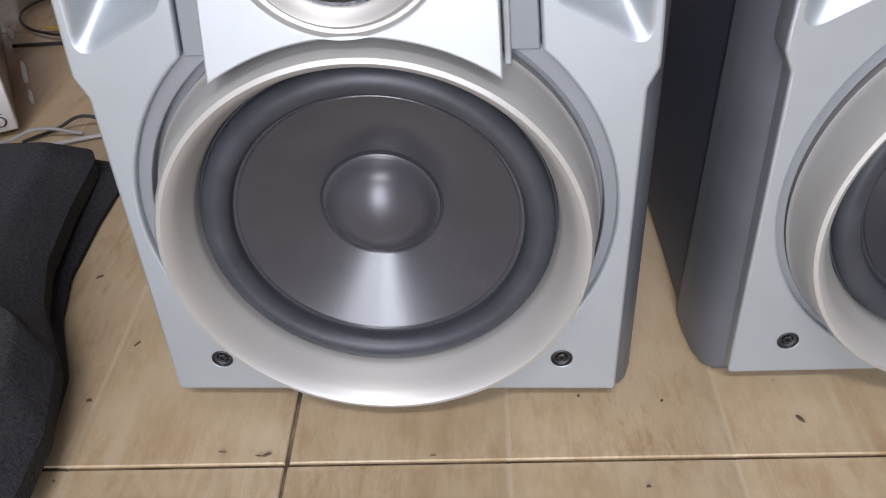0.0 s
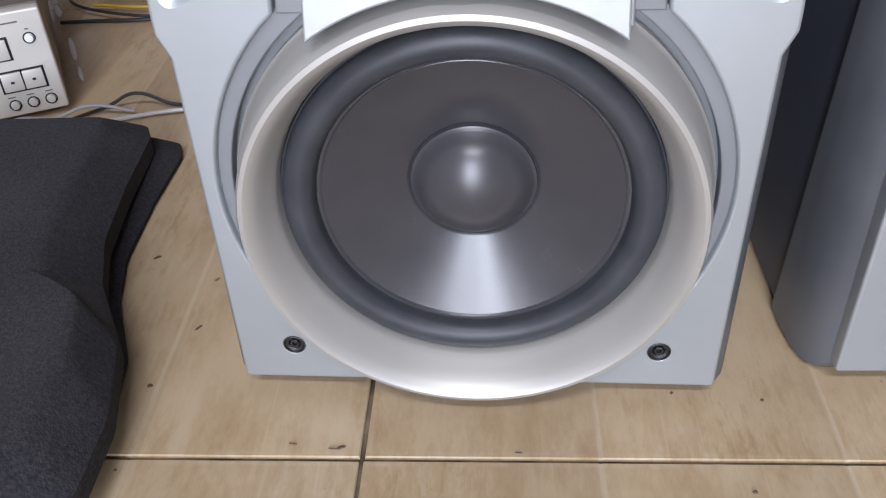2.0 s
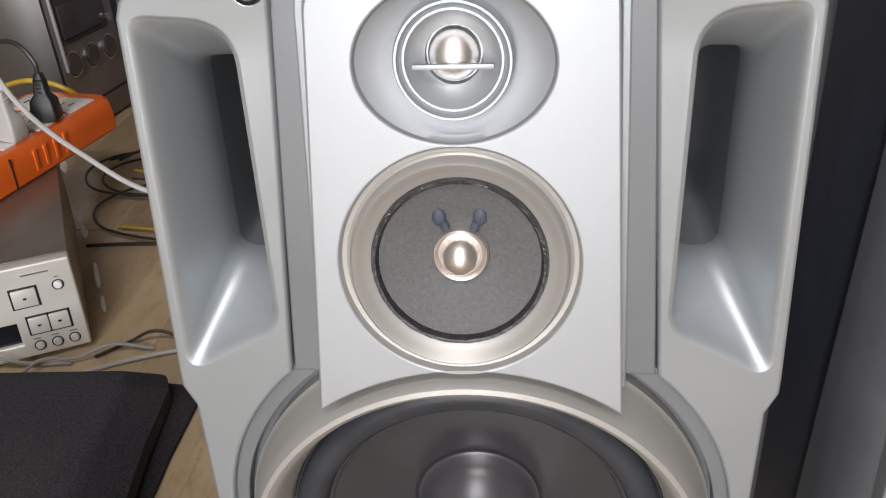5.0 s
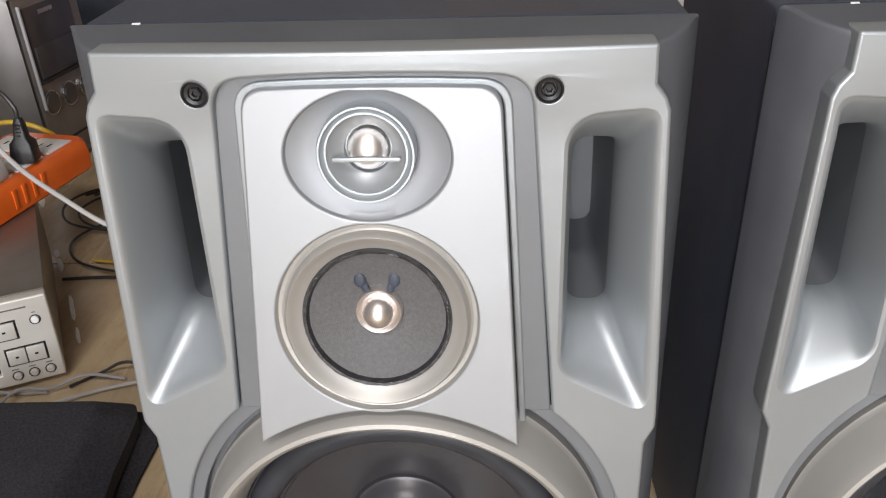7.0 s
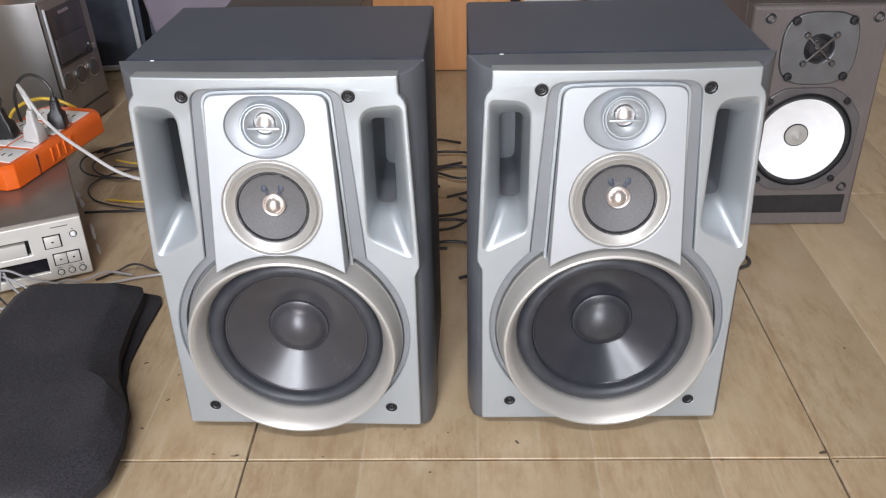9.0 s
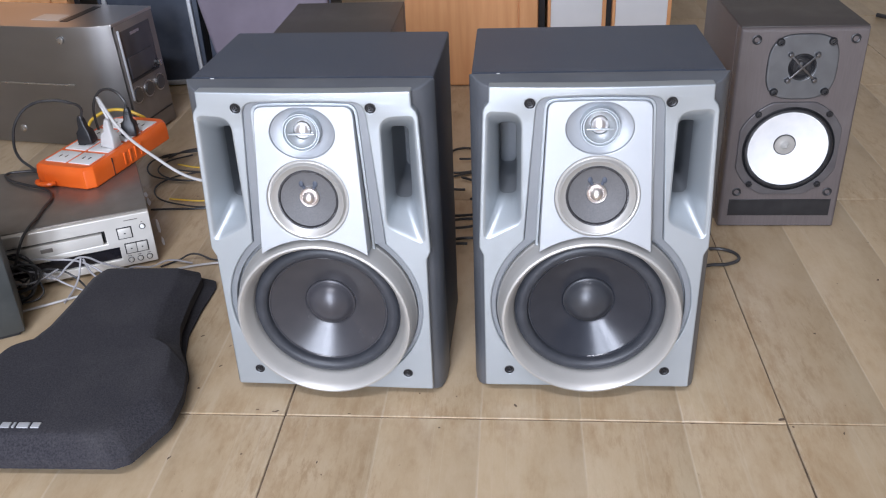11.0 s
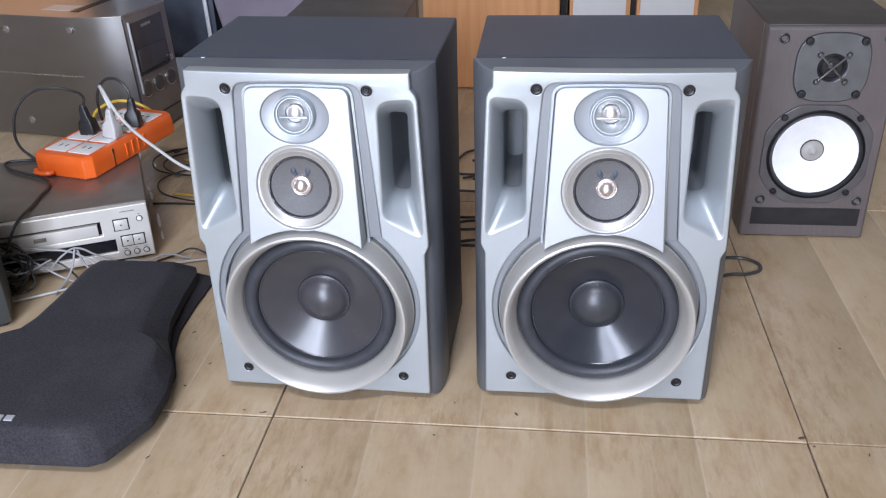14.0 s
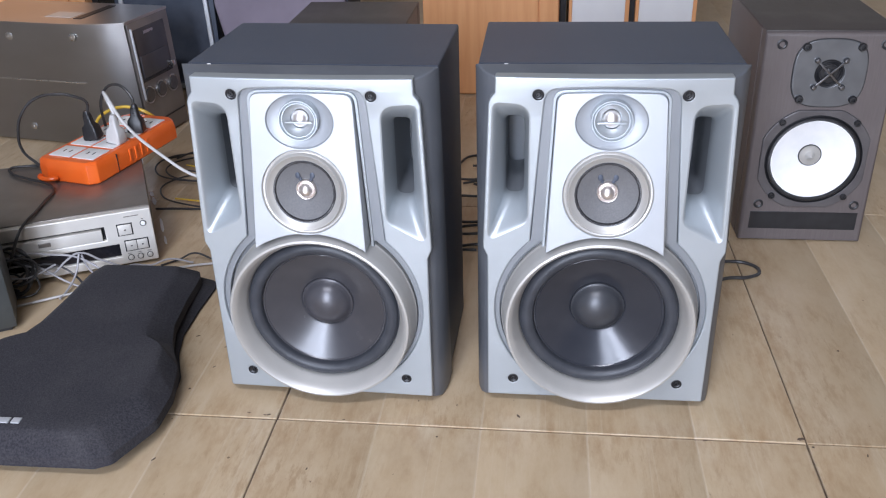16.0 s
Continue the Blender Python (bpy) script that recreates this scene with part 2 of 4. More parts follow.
    col = mix(1.0, col, ramp(tone.outputs["Value"], (0.0, (0.955, 0.952, 0.95)), (1.0, (1.03, 1.03, 1.03))), "MULTIPLY")
    line = n.new("ShaderNodeMapRange")
    line.inputs["From Min"].default_value, line.inputs["From Max"].default_value = 0.016, 0.007
    link(fract.outputs[0], line.inputs[0])
    worn = ramp(noise_tex(11, 5, (1, 1, 1), 0.7), (0.36, (0.08, 0.08, 0.08)), (0.60, (0.46, 0.46, 0.46)))
    col = mix(mix(1.0, line.outputs[0], worn, "MULTIPLY"), col, (0.60, 0.51, 0.39))
    # chipped pale rim along the joints
    rim = n.new("ShaderNodeMapRange")
    rim.inputs["From Min"].default_value, rim.inputs["From Max"].default_value = 0.3025, 0.3045
    link(edge, rim.inputs[0])
    chips = ramp(noise_tex(45, 5, (1, 1, 1), 0.7), (0.46, (0, 0, 0)), (0.56, (0.13, 0.13, 0.13)))
    col = mix(mix(1.0, rim.outputs[0], chips, "MULTIPLY"), col, (0.66, 0.58, 0.47))
    # specks and pale drag marks
    pits = ramp(noise_tex(85, 2, (1.2, 0.9, 1), 0.5), (0.745, (0, 0, 0)), (0.775, (0.9, 0.9, 0.9)))
    col = mix(pits, col, (0.13, 0.08, 0.045))
    haze = ramp(noise_tex(7, 6, (2.6, 0.5, 1), 0.7), (0.52, (0, 0, 0)), (0.70, (0.35, 0.35, 0.35)))
    col = mix(haze, col, (0.58, 0.485, 0.34))
    pale = ramp(noise_tex(3.0, 1, (8, 0.10, 1)), (0.615, (0, 0, 0)), (0.622, (0.2, 0.2, 0.2)), (0.630, (0, 0, 0)))
    col = mix(pale, col, (0.60, 0.52, 0.40))
    link(col, b.inputs["Base Color"])
    rr = n.new("ShaderNodeMapRange")
    rr.inputs["To Min"].default_value, rr.inputs["To Max"].default_value = 0.22, 0.50
    link(noise_tex(9, 5, (2, 0.6, 1)), rr.inputs[0])
    link(rr.outputs[0], b.inputs["Roughness"])
    bp = n.new("ShaderNodeBump")
    bp.inputs["Strength"].default_value, bp.inputs["Distance"].default_value = 0.25, 0.001
    link(noise_tex(60, 4, (3, 0.5, 1)), bp.inputs["Height"])
    link(bp.outputs[0], b.inputs["Normal"])
    return m


TILE = tile_material()


# ---- building helpers ----
def finish(me, material, smooth=35):
    me.materials.clear()
    me.materials.append(material)
    for p in me.polygons:
        p.use_smooth = True
    me.set_sharp_from_angle(angle=radians(smooth))
    return me


def part(name, shape, material, parent=None, label="", at=None):
    """A bmesh or mesh as one object, under a thing or a part."""
    if isinstance(shape, bmesh.types.BMesh):
        me = bpy.data.meshes.new(name)
        bmesh.ops.recalc_face_normals(shape, faces=shape.faces[:])
        shape.to_mesh(me)
        shape.free()
    else:
        me = shape
    me.name = name
    finish(me, material)
    ob = new(name, me)
    ob.parent = parent
    if at is not None:
        ob.matrix_basis = at if isinstance(at, Matrix) else Matrix.Translation(at)
    if label:
        tagged(ob, label)
    return ob


def thing(name, m, label, category, group="", kind=""):
    ob = new(name)
    ob.empty_display_size = 0.05
    ob.matrix_basis = m
    return tagged(ob, label, category, group, kind)


def box(x0, x1, y0, y1, z0, z1, bevel=0.0, seg=2, bm=None):
    bm = bm or bmesh.new()
    r = bmesh.ops.create_cube(bm, size=1)
    for v in r["verts"]:
        v.co = Vector(((x0 + x1) / 2 + v.co.x * (x1 - x0), (y0 + y1) / 2 + v.co.y * (y1 - y0), (z0 + z1) / 2 + v.co.z * (z1 - z0)))
    if bevel:
        edges = list({e for v in r["verts"] for e in v.link_edges})
        bmesh.ops.bevel(bm, geom=edges, offset=bevel, segments=seg, profile=0.6, affect="EDGES")
    return bm


def lathe(profile, n=96, zc=0.0, xc=0.0, sx=1.0, sz=1.0):
    """Turns (radius, y) points round an axis along y through (xc, zc)."""
    bm = bmesh.new()
    rings = []
    for r, y in profile:
        if r < 1e-6:
            rings.append([bm.verts.new((xc, y, zc))])
        else:
            rings.append([bm.verts.new((xc + sx * r * math.cos(a), y, zc + sz * r * math.sin(a))) for a in (2 * math.pi * i / n for i in range(n))])
    for a, b in zip(rings, rings[1:]):
        if len(a) == 1 and len(b) == 1:
            continue
        for i in range(n):
            j = (i + 1) % n
            if len(a) == 1:
                bm.faces.new((a[0], b[i], b[j]))
            elif len(b) == 1:
                bm.faces.new((a[i], a[j], b[0]))
            else:
                bm.faces.new((a[i], a[j], b[j], b[i]))
    return bm


def arc(cx, cz, r, a0, a1, n=12):
    return [(cx + r * math.cos(radians(a0 + (a1 - a0) * i / n)), cz + r * math.sin(radians(a0 + (a1 - a0) * i / n))) for i in range(n + 1)]


def circle(cx, cz, r, n=64, sx=1.0):
    return [(cx + sx * r * math.cos(2 * math.pi * i / n), cz + r * math.sin(2 * math.pi * i / n)) for i in range(n)]


def rounded(points, radii, n=6):
    """A polygon with each corner rounded by its own radius."""
    out = []
    for i, p in enumerate(points):
        r = radii[i] if isinstance(radii, (list, tuple)) else radii
        p, a, b = Vector(p), Vector(points[i - 1]), Vector(points[(i + 1) % len(points)])
        if r <= 0:
            out.append(tuple(p))
            continue
        u, w = (a - p).normalized(), (b - p).normalized()
        d = min(r / max(0.05, math.tan(u.angle(w) / 2)), 0.49 * min((a - p).length, (b - p).length))
        s, e = p + u * d, p + w * d
        for k in range(n + 1):
            t = k / n
            out.append(tuple(s * (1 - t) ** 2 + p * 2 * t * (1 - t) + e * t * t))
    return out


def area_of(loop):
    return sum(a[0] * b[1] - b[0] * a[1] for a, b in zip(loop, loop[1:] + loop[:1])) / 2


def plate(outer, holes, y_front, thick, bevel=0.0, upright=True, res=2):
    """A flat plate with holes and rounded edges. Upright: outline in x and z, its front at y_front; otherwise lying, in x and y, its top at y_front."""
    cu = bpy.data.curves.new("plate", "CURVE")
    cu.dimensions, cu.fill_mode = "2D", "BOTH"
    cu.extrude, cu.bevel_depth, cu.bevel_resolution, cu.offset = thick / 2 - bevel, bevel, res, -bevel
    for k, loop in enumerate([outer, *holes]):
        want = 1 if k == 0 else -1
        loop = list(loop) if area_of(list(loop)) * want < 0 else list(loop)[::-1]
        sp = cu.splines.new("POLY")
        sp.points.add(len(loop) - 1)
        for q, (a, b) in zip(sp.points, loop):
            q.co = (a, b, 0, 1)
        sp.use_cyclic_u = True
    ob = new("plate", cu)
    me = bpy.data.meshes.new_from_object(ob.evaluated_get(bpy.context.evaluated_depsgraph_get()))
    bpy.data.objects.remove(ob)
    bpy.data.curves.remove(cu)
    if upright:
        me.transform(Matrix.Translation((0, y_front + thick / 2, 0)) @ Matrix.Rotation(math.pi / 2, 4, "X"))
    else:
        me.transform(Matrix.Translation((0, 0, y_front - thick / 2)))
    return me


def loft(loops, cap=False):
    """Skins closed loops of equal length, given as 3D points."""
    bm = bmesh.new()
    rows = [[bm.verts.new(p) for p in loop] for loop in loops]
    n = len(rows[0])
    for a, b in zip(rows, rows[1:]):
        for i in range(n):
            j = (i + 1) % n
            bm.faces.new((a[i], a[j], b[j], b[i]))
    if cap:
        bm.faces.new(rows[-1])
    return bm


def tube(points, r, n=8):
    """A cable along smooth points."""
    cu = bpy.data.curves.new("cable", "CURVE")
    cu.dimensions, cu.bevel_depth, cu.bevel_resolution, cu.resolution_u, cu.use_fill_caps = "3D", r, 2, 6, True
    sp = cu.splines.new("BEZIER")
    sp.bezier_points.add(len(points) - 1)
    for q, p in zip(sp.bezier_points, points):
        q.co, q.handle_left_type, q.handle_right_type = p, "AUTO", "AUTO"
    ob = new("cable", cu)
    me = bpy.data.meshes.new_from_object(ob.evaluated_get(bpy.context.evaluated_depsgraph_get()))
    bpy.data.objects.remove(ob)
    bpy.data.curves.remove(cu)
    return me


def cable(points, r, material, label, name="cable", group="loose cables"):
    me = tube(points, r)
    ob = part(name, me, material)
    return tagged(ob, label, "cable", group)


# ---- the room ----
def slab(name, x0, x1, y0, y1, z0, z1, material, label, category):
    return tagged(part(name, box(x0, x1, y0, y1, z0, z1), material), label, category, kind="structure")


floor = slab("floor", -2.6, 2.9, -2.75, 2.95, -0.12, -0.0025, GROUT, "dark dirty grout bed under beige floor tiles", "floor")
ceiling = slab("ceiling", -2.6, 2.9, -2.75, 2.95, 2.75, 2.87, WALL, "plain painted ceiling", "ceiling")
slab("wall_north", -2.6, 2.9, 2.8, 2.95, 0, 2.75, WALL_BACK, "plain painted back wall", "wall")
slab("wall_east", 2.75, 2.9, -2.6, 2.8, 0, 2.75, WALL, "plain painted side wall", "wall")
slab("wall_west", -2.6, -2.47, -2.6, 2.8, 0, 2.75, WALL, "plain painted side wall", "wall")
slab("wall_south_a", -2.6, -0.75, -2.75, -2.6, 0, 2.75, WALL, "plain painted wall beside the open shop front", "wall")
slab("wall_south_b", 0.85, 2.9, -2.75, -2.6, 0, 2.75, WALL, "plain painted wall beside the open shop front", "wall")
slab("wall_south_top", -0.75, 0.85, -2.75, -2.6, 2.6, 2.75, WALL, "plain lintel over the open shop front", "wall")

# ---- the pair of silver loudspeakers ----
WZ, MZ, TZ = 0.1285, 0.287, 0.364       # heights of the three drivers


def plate_y(z):
    """Front of the raised centre plate, which leans back."""
    return -0.0225 + (z - 0.224) * 0.115


def speaker(m, dark_cone=False, dx=0.0):
    sp = thing("bookshelf_speaker", m, "silver three-way loudspeaker with charcoal cabinet standing on the tiles", "loudspeaker", "pair of silver loudspeakers")
    # cabinet: a hollow charcoal box behind the bezel
    W, TOP, BACK = 0.1385, 0.411, 0.228
    sec = lambda y, w, t, b: [(x, y, z) for x, z in rounded([(-w, b), (w, b), (w, t), (-w, t)], 0.003, 3)]
    bm = loft([sec(0.046, W - 0.006, TOP - 0.008, 0.01), sec(0.046, W, TOP, 0.003), sec(BACK - 0.003, W, TOP, 0.003), sec(BACK, W - 0.003, TOP - 0.003, 0.006)], cap=True)
    part("cabinet", bm, CABINET, sp, "charcoal wood-grain vinyl cabinet")
    # bezel between the front and the cabinet: chamfer above, rounded flanks
    steps = [(0.007, 0.0, 0.0), (0.013, 0.38, 0.3), (0.021, 0.66, 0.62), (0.031, 0.86, 1.0), (0.047, 0.97, 1.0), (0.066, 1.0, 1.0)]
    loops = []
    for y, s, tz in steps:
        wt, wb = 0.1175 + (0.1405 - 0.1175) * s, 0.1246 + (0.1415 - 0.1246) * s
        yt = min(y, 0.034)
        zt, zb = 0.4075 + 0.0055 * tz, 0.0150 - 0.0130 * min(1, s * 1.9)
        rim = rounded([(-wb, zb), (wb, zb), (wt, zt), (-wt, zt)], 0.0025, 3)
        loops.append([(x, yt + (y - yt) * min(1, max(0, (zt - z) / 0.03)), z) for x, z in rim])
    last = loops[-1]
    loops.append([(x * 0.985, y, 0.2 + (z - 0.2) * 0.985) for x, y, z in last])
    part("bezel", loft(loops), BEZEL, sp, "dark silver plastic bezel")
    # front frame with wings, keyhole opening, two port mouths and four screw wells
    half = [(0.1266, 0.0145), (0.1270, 0.204), (0.1316, 0.2145), (0.1316, 0.222), (0.1254, 0.381), (0.1235, 0.3865), (0.1190, 0.3925), (0.1185, 0.4095)]
    rad = [0.003, 0.002, 0.004, 0.004, 0.003, 0.003, 0.001, 0.0015]
    crown = [(0.1 - 0.02 * k, 0.4095) for k in range(11)]
    outer = rounded(half + crown + [(-x, z) for x, z in half[::-1]], rad + [0] * 11 + rad[::-1], 5)
    a0 = math.degrees(math.asin((0.2235 - 0.136) / 0.1185))
    ring = arc(0, 0.136, 0.1185, 180 - a0, 360 + a0, 72)
    def arch(z0, rise, half_width):
        """The gently arched upper edge of the recess, between its two corners."""
        return [(half_width * k, z0 + rise * (1 - k * k)) for k in (0.5, 0.25, 0.0, -0.25, -0.5)]

    key = ring + rounded([(0.0785, 0.2235), (0.0672, 0.3975)] + arch(0.3975, 0.0024, 0.0672) + [(-0.0672, 0.3975), (-0.0785, 0.2235)], [0, 0.016] + [0] * 5 + [0.016, 0], 8)[1:-1]
    mouth = rounded([(0.1202, 0.3815), (0.0832, 0.379), (0.0830, 0.2475), (0.1256, 0.2248)], [0.007, 0.017, 0.017, 0.006], 8)
    holes = [(-0.0745, 0.3915), (0.0745, 0.3915), (-0.0965, 0.0388), (0.0955, 0.0388)]
    me = plate(outer, [key, mouth, [(-x, z) for x, z in mouth]] + [circle(x, z, 0.0052, 24) for x, z in holes], 0.0, 0.018, 0.0016, res=3)
    bm = bmesh.new()
    bm.from_mesh(me)
    cuts = [((0, 0, z), (0, 0, 1)) for z in (0.366, 0.373, 0.380, 0.387, 0.394, 0.399, 0.404)] + [((x, 0, 0), (1, 0, 0)) for x in (-0.10, -0.08, -0.06, -0.04, -0.02, 0, 0.02, 0.04, 0.06, 0.08, 0.10)]
    for co, no in cuts:
        bmesh.ops.bisect_plane(bm, geom=bm.verts[:] + bm.edges[:] + bm.faces[:], plane_co=co, plane_no=no, dist=1e-6)
    bm.to_mesh(me)
    bm.free()

    def bulge(x, z):
        """How far the top of the front swells forward."""
        k = min(1.0, max(0.0, (z - 0.365) / 0.04))
        return 0.0048 * k * k * (3 - 2 * k) * max(0.0, 1 - (x / 0.12) ** 2)

    for v in me.vertices:
        v.co.y -= bulge(v.co.x, v.co.z)
    part("front_frame", me, SILVER, sp, "satin silver front frame")
    # port horns: from the mouth down to a deep slot
    slot = rounded([(0.1085, 0.3560), (0.0880, 0.3570), (0.0880, 0.2640), (0.1085, 0.2640)], [0.006, 0.0075, 0.0088, 0.0088], 8)
    turn = 1 if area_of(mouth) > 0 else -1
    outward = []
    for q in range(len(mouth)):
        ex, ez = mouth[(q + 1) % len(mouth)][0] - mouth[q - 1][0], mouth[(q + 1) % len(mouth)][1] - mouth[q - 1][1]
        el = math.hypot(ex, ez)
        outward.append((turn * ez / el, -turn * ex / el))
    for side in (1, -1):
        ring_at = lambda t, d: [(side * (a + (c - a) * t), d, b + (e - b) * t) for (a, b), (c, e) in zip(mouth, slot)]
        lip = lambda out, d: [(side * (q[0] + out * nx), d, q[1] + out * nz) for q, (nx, nz) in zip(mouth, outward)]
        rings = [lip(0.0017, -0.0001), lip(0.0010, 0.0001), lip(0.0, 0.0006)]
        rings += [ring_at(t, d) for t, d in ((0.05, 0.0012), (0.11, 0.0024), (0.19, 0.0042), (0.29, 0.0070), (0.40, 0.0104), (0.52, 0.0144), (0.64, 0.0187), (0.76, 0.0234), (0.87, 0.0286), (0.95, 0.0336), (1.0, 0.0400), (1.0, 0.044))]
        horn = part("port_horn", loft(rings), SILVER, sp, "silver flared bass port")
        # tunnel takes the dimmer grey: shade deep in the silver port, put into colour
        part("port_tunnel", loft([ring_at(t, d) for t, d in ((1.0, 0.0438), (1.0, 0.07), (0.97, 0.140))], cap=True), SILVER_DIM, horn, "silver port tunnel, its deep shade put into a dimmer grey")
    # screw wells
    for x, z in holes:
        b = bulge(x, z)
        well = part("screw_well", lathe([(r, y - b) for r, y in ((0.0064, 0.0014), (0.0060, -0.0001), (0.0054, -0.0003), (0.0048, 0.0007), (0.0034, 0.0012), (0.0031, 0.0026), (0, 0.0026))], 28, z, x), BLACK, sp, "black screw well")
        part("screw", lathe([(r, y - b) for r, y in ((0.0029, 0.0024), (0.0028, 0.0008), (0.0024, 0.0004), (0.0015, 0.0005), (0.0012, 0.0022), (0, 0.0022))], 6, z, x), BLACK, well, "dark hex screw")
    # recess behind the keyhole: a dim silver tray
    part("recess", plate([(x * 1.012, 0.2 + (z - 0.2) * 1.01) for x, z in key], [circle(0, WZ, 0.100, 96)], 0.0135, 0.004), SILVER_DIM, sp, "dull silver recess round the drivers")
    # flat band that lines the recess, and a thin ridge round the plate: both run up one side, over the top and down the other
    def horseshoe(outer, inner, r_out, r_in, rise_out, rise_in):
        (xb, zb), (xt, zt) = outer
        (ub, wb), (ut, wt) = inner
        pts = [(xb, zb), (xt, zt)] + arch(zt, rise_out, xt) + [(-xt, zt), (-xb, zb), (-ub, wb), (-ut, wt)] + [(-x, z) for x, z in arch(wt, rise_in, ut)] + [(ut, wt), (ub, wb)]
        return rounded(pts, [0, r_out] + [0] * 5 + [r_out, 0, 0, r_in] + [0] * 5 + [r_in, 0], 8)

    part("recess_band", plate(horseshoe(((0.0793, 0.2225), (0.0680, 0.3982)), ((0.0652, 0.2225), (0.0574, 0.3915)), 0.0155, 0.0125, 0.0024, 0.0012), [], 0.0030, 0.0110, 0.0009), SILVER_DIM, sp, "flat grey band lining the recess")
    part("plate_ridge", plate(horseshoe(((0.0668, 0.2165), (0.0592, 0.3952)), ((0.0634, 0.2165), (0.0556, 0.3925)), 0.0140, 0.0115, 0.0016, 0.0010), [], 0.0012, 0.0120, 0.0008), SILVER, sp, "thin silver ridge round the plate")
    # crescent steps on both sides of the woofer
    for side in (1, -1):
        rim = arc(0, 0.136, 0.1208, 47.3, -58, 40) + arc(0, 0.132, 0.1128, -56, 53.5, 40)
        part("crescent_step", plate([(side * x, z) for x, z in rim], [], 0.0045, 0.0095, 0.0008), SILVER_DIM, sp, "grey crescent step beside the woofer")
    # raised centre plate with two driver openings
    arcp = arc(0, WZ, 0.1115, 124.2, 55.8, 28)
    outl = arcp + rounded([(0.0627, 0.2232), (0.0550, 0.3930)] + arch(0.3930, 0.0010, 0.055) + [(-0.0550, 0.3930), (-0.0627, 0.2232)], [0, 0.0115] + [0] * 5 + [0.0115, 0], 8)[1:-1]
    me = plate(outl, [circle(dx, MZ, 0.0468, 80), circle(dx, TZ, 0.0288, 72, sx=0.0363 / 0.0288)], 0.0, 0.024, 0.0010)
    for v in me.vertices:
        v.co.y += plate_y(v.co.z)
    part("centre_plate", me, SILVER_PLATE, sp, "bright silver raised centre plate")

    def lean(bm):
        for v in bm.verts:
            v.co.x += dx
            v.co.y += plate_y(v.co.z)
        return bm

    # tweeter: oval dish, trumpet, metal dome and a bar across
    tw = part("tweeter", lean(lathe([(0.0291, 0.0005), (0.0284, 0.0022), (0.0255, 0.0038), (0.0215, 0.0048), (0.016, 0.006)], 72, TZ, 0, 0.0363 / 0.0288)), DISH, sp, "oval grey tweeter dish")
    part("trumpet", lean(lathe([(0.0213, 0.005), (0.0213, -0.0032), (0.0208, -0.0042), (0.0200, -0.0042), (0.0196, -0.0034), (0.0186, -0.0022), (0.0180, -0.0030), (0.0172, -0.0030),
                                (0.0160, -0.0008), (0.0135, 0.0022), (0.0105, 0.0042), (0.0102, 0.007), (0.0, 0.007)], 72, TZ + 0.0024)), SILVER, tw, "silver tweeter trumpet")
    part("tweeter_dome", lean(lathe([(0.0096, 0.0068)] + [(0.0094 * math.cos(a), 0.0058 - 0.0072 * math.sin(a)) for a in [i * math.pi / 20 for i in range(10)]] + [(0, -0.0014)], 40, TZ + 0.0024)), METAL, tw, "shiny pinkish metal dome")
    bar = box(-0.0146, 0.0146, -0.0034, -0.0014, TZ - 0.0008, TZ + 0.0012, 0.0006)
    part("phase_bar", lean(bar), SILVER, tw, "thin silver bar across the dome")
    # midrange
    mid = part("midrange", lean(lathe([(0.0469, 0.0004), (0.0462, 0.0030), (0.0445, 0.0034), (0.0432, 0.0026), (0.0424, -0.0012), (0.0414, -0.0022), (0.0404, -0.0016), (0.0390, -0.0002), (0.0362, 0.0016), (0.0345, 0.0024), (0.0330, 0.0034), (0.031, 0.012)], 96, MZ)), RING, sp, "silver stepped midrange ring")
    glue = lathe([(0.0348, 0.0022), (0.0341, 0.0008), (0.0328, 0.0010), (0.0318, 0.0028), (0.0314, 0.006)], 120, MZ)
    for v in glue.verts:
        k = noise.noise(v.co * 900) * 0.0003
        v.co.y += k
        v.co.x += k * 0.4
        v.co.z += k * 0.4
    part("gasket", lean(glue), GLUE, mid, "uneven glossy black glue bead")
    part("midrange_cone", lean(lathe([(0.0325, 0.0030), (0.031, 0.0038), (0.025, 0.0062), (0.018, 0.0090), (0.011, 0.012), (0.004, 0.014), (0, 0.014)], 96, MZ)), MESH, mid, "black woven midrange cone")
    cap = part("dust_cap", lean(lathe([(0.0112, 0.0128), (0.0112, 0.0086), (0.0106, 0.0078), (0.0098, 0.0082), (0.0086, 0.0094), (0.0080, 0.0092)] + [(0.0078 * math.cos(a), 0.0088 - 0.0076 * math.sin(a)) for a in [i * math.pi / 20 for i in range(10)]] + [(0, 0.0012)], 48, MZ)), METAL, mid, "shiny pinkish metal dust cap")
    for side in (1, -1):
        bm = bmesh.new()
        bmesh.ops.create_uvsphere(bm, u_segments=16, v_segments=10, radius=0.0032, matrix=Matrix.Translation((side * 0.0080, 0.0078, MZ + 0.0162)) @ Matrix.Diagonal((0.85, 0.2, 1.1, 1)))
        bmesh.ops.create_uvsphere(bm, u_segments=16, v_segments=10, radius=0.0022, matrix=Matrix.Translation((side * 0.0062, 0.0098, MZ + 0.0120)) @ Matrix.Rotation(side * 0.35, 4, "Y") @ Matrix.Diagonal((0.8, 0.3, 2.0, 1)))
        part("lead_blob", lean(bm), CABINET, mid, "black glued lead")
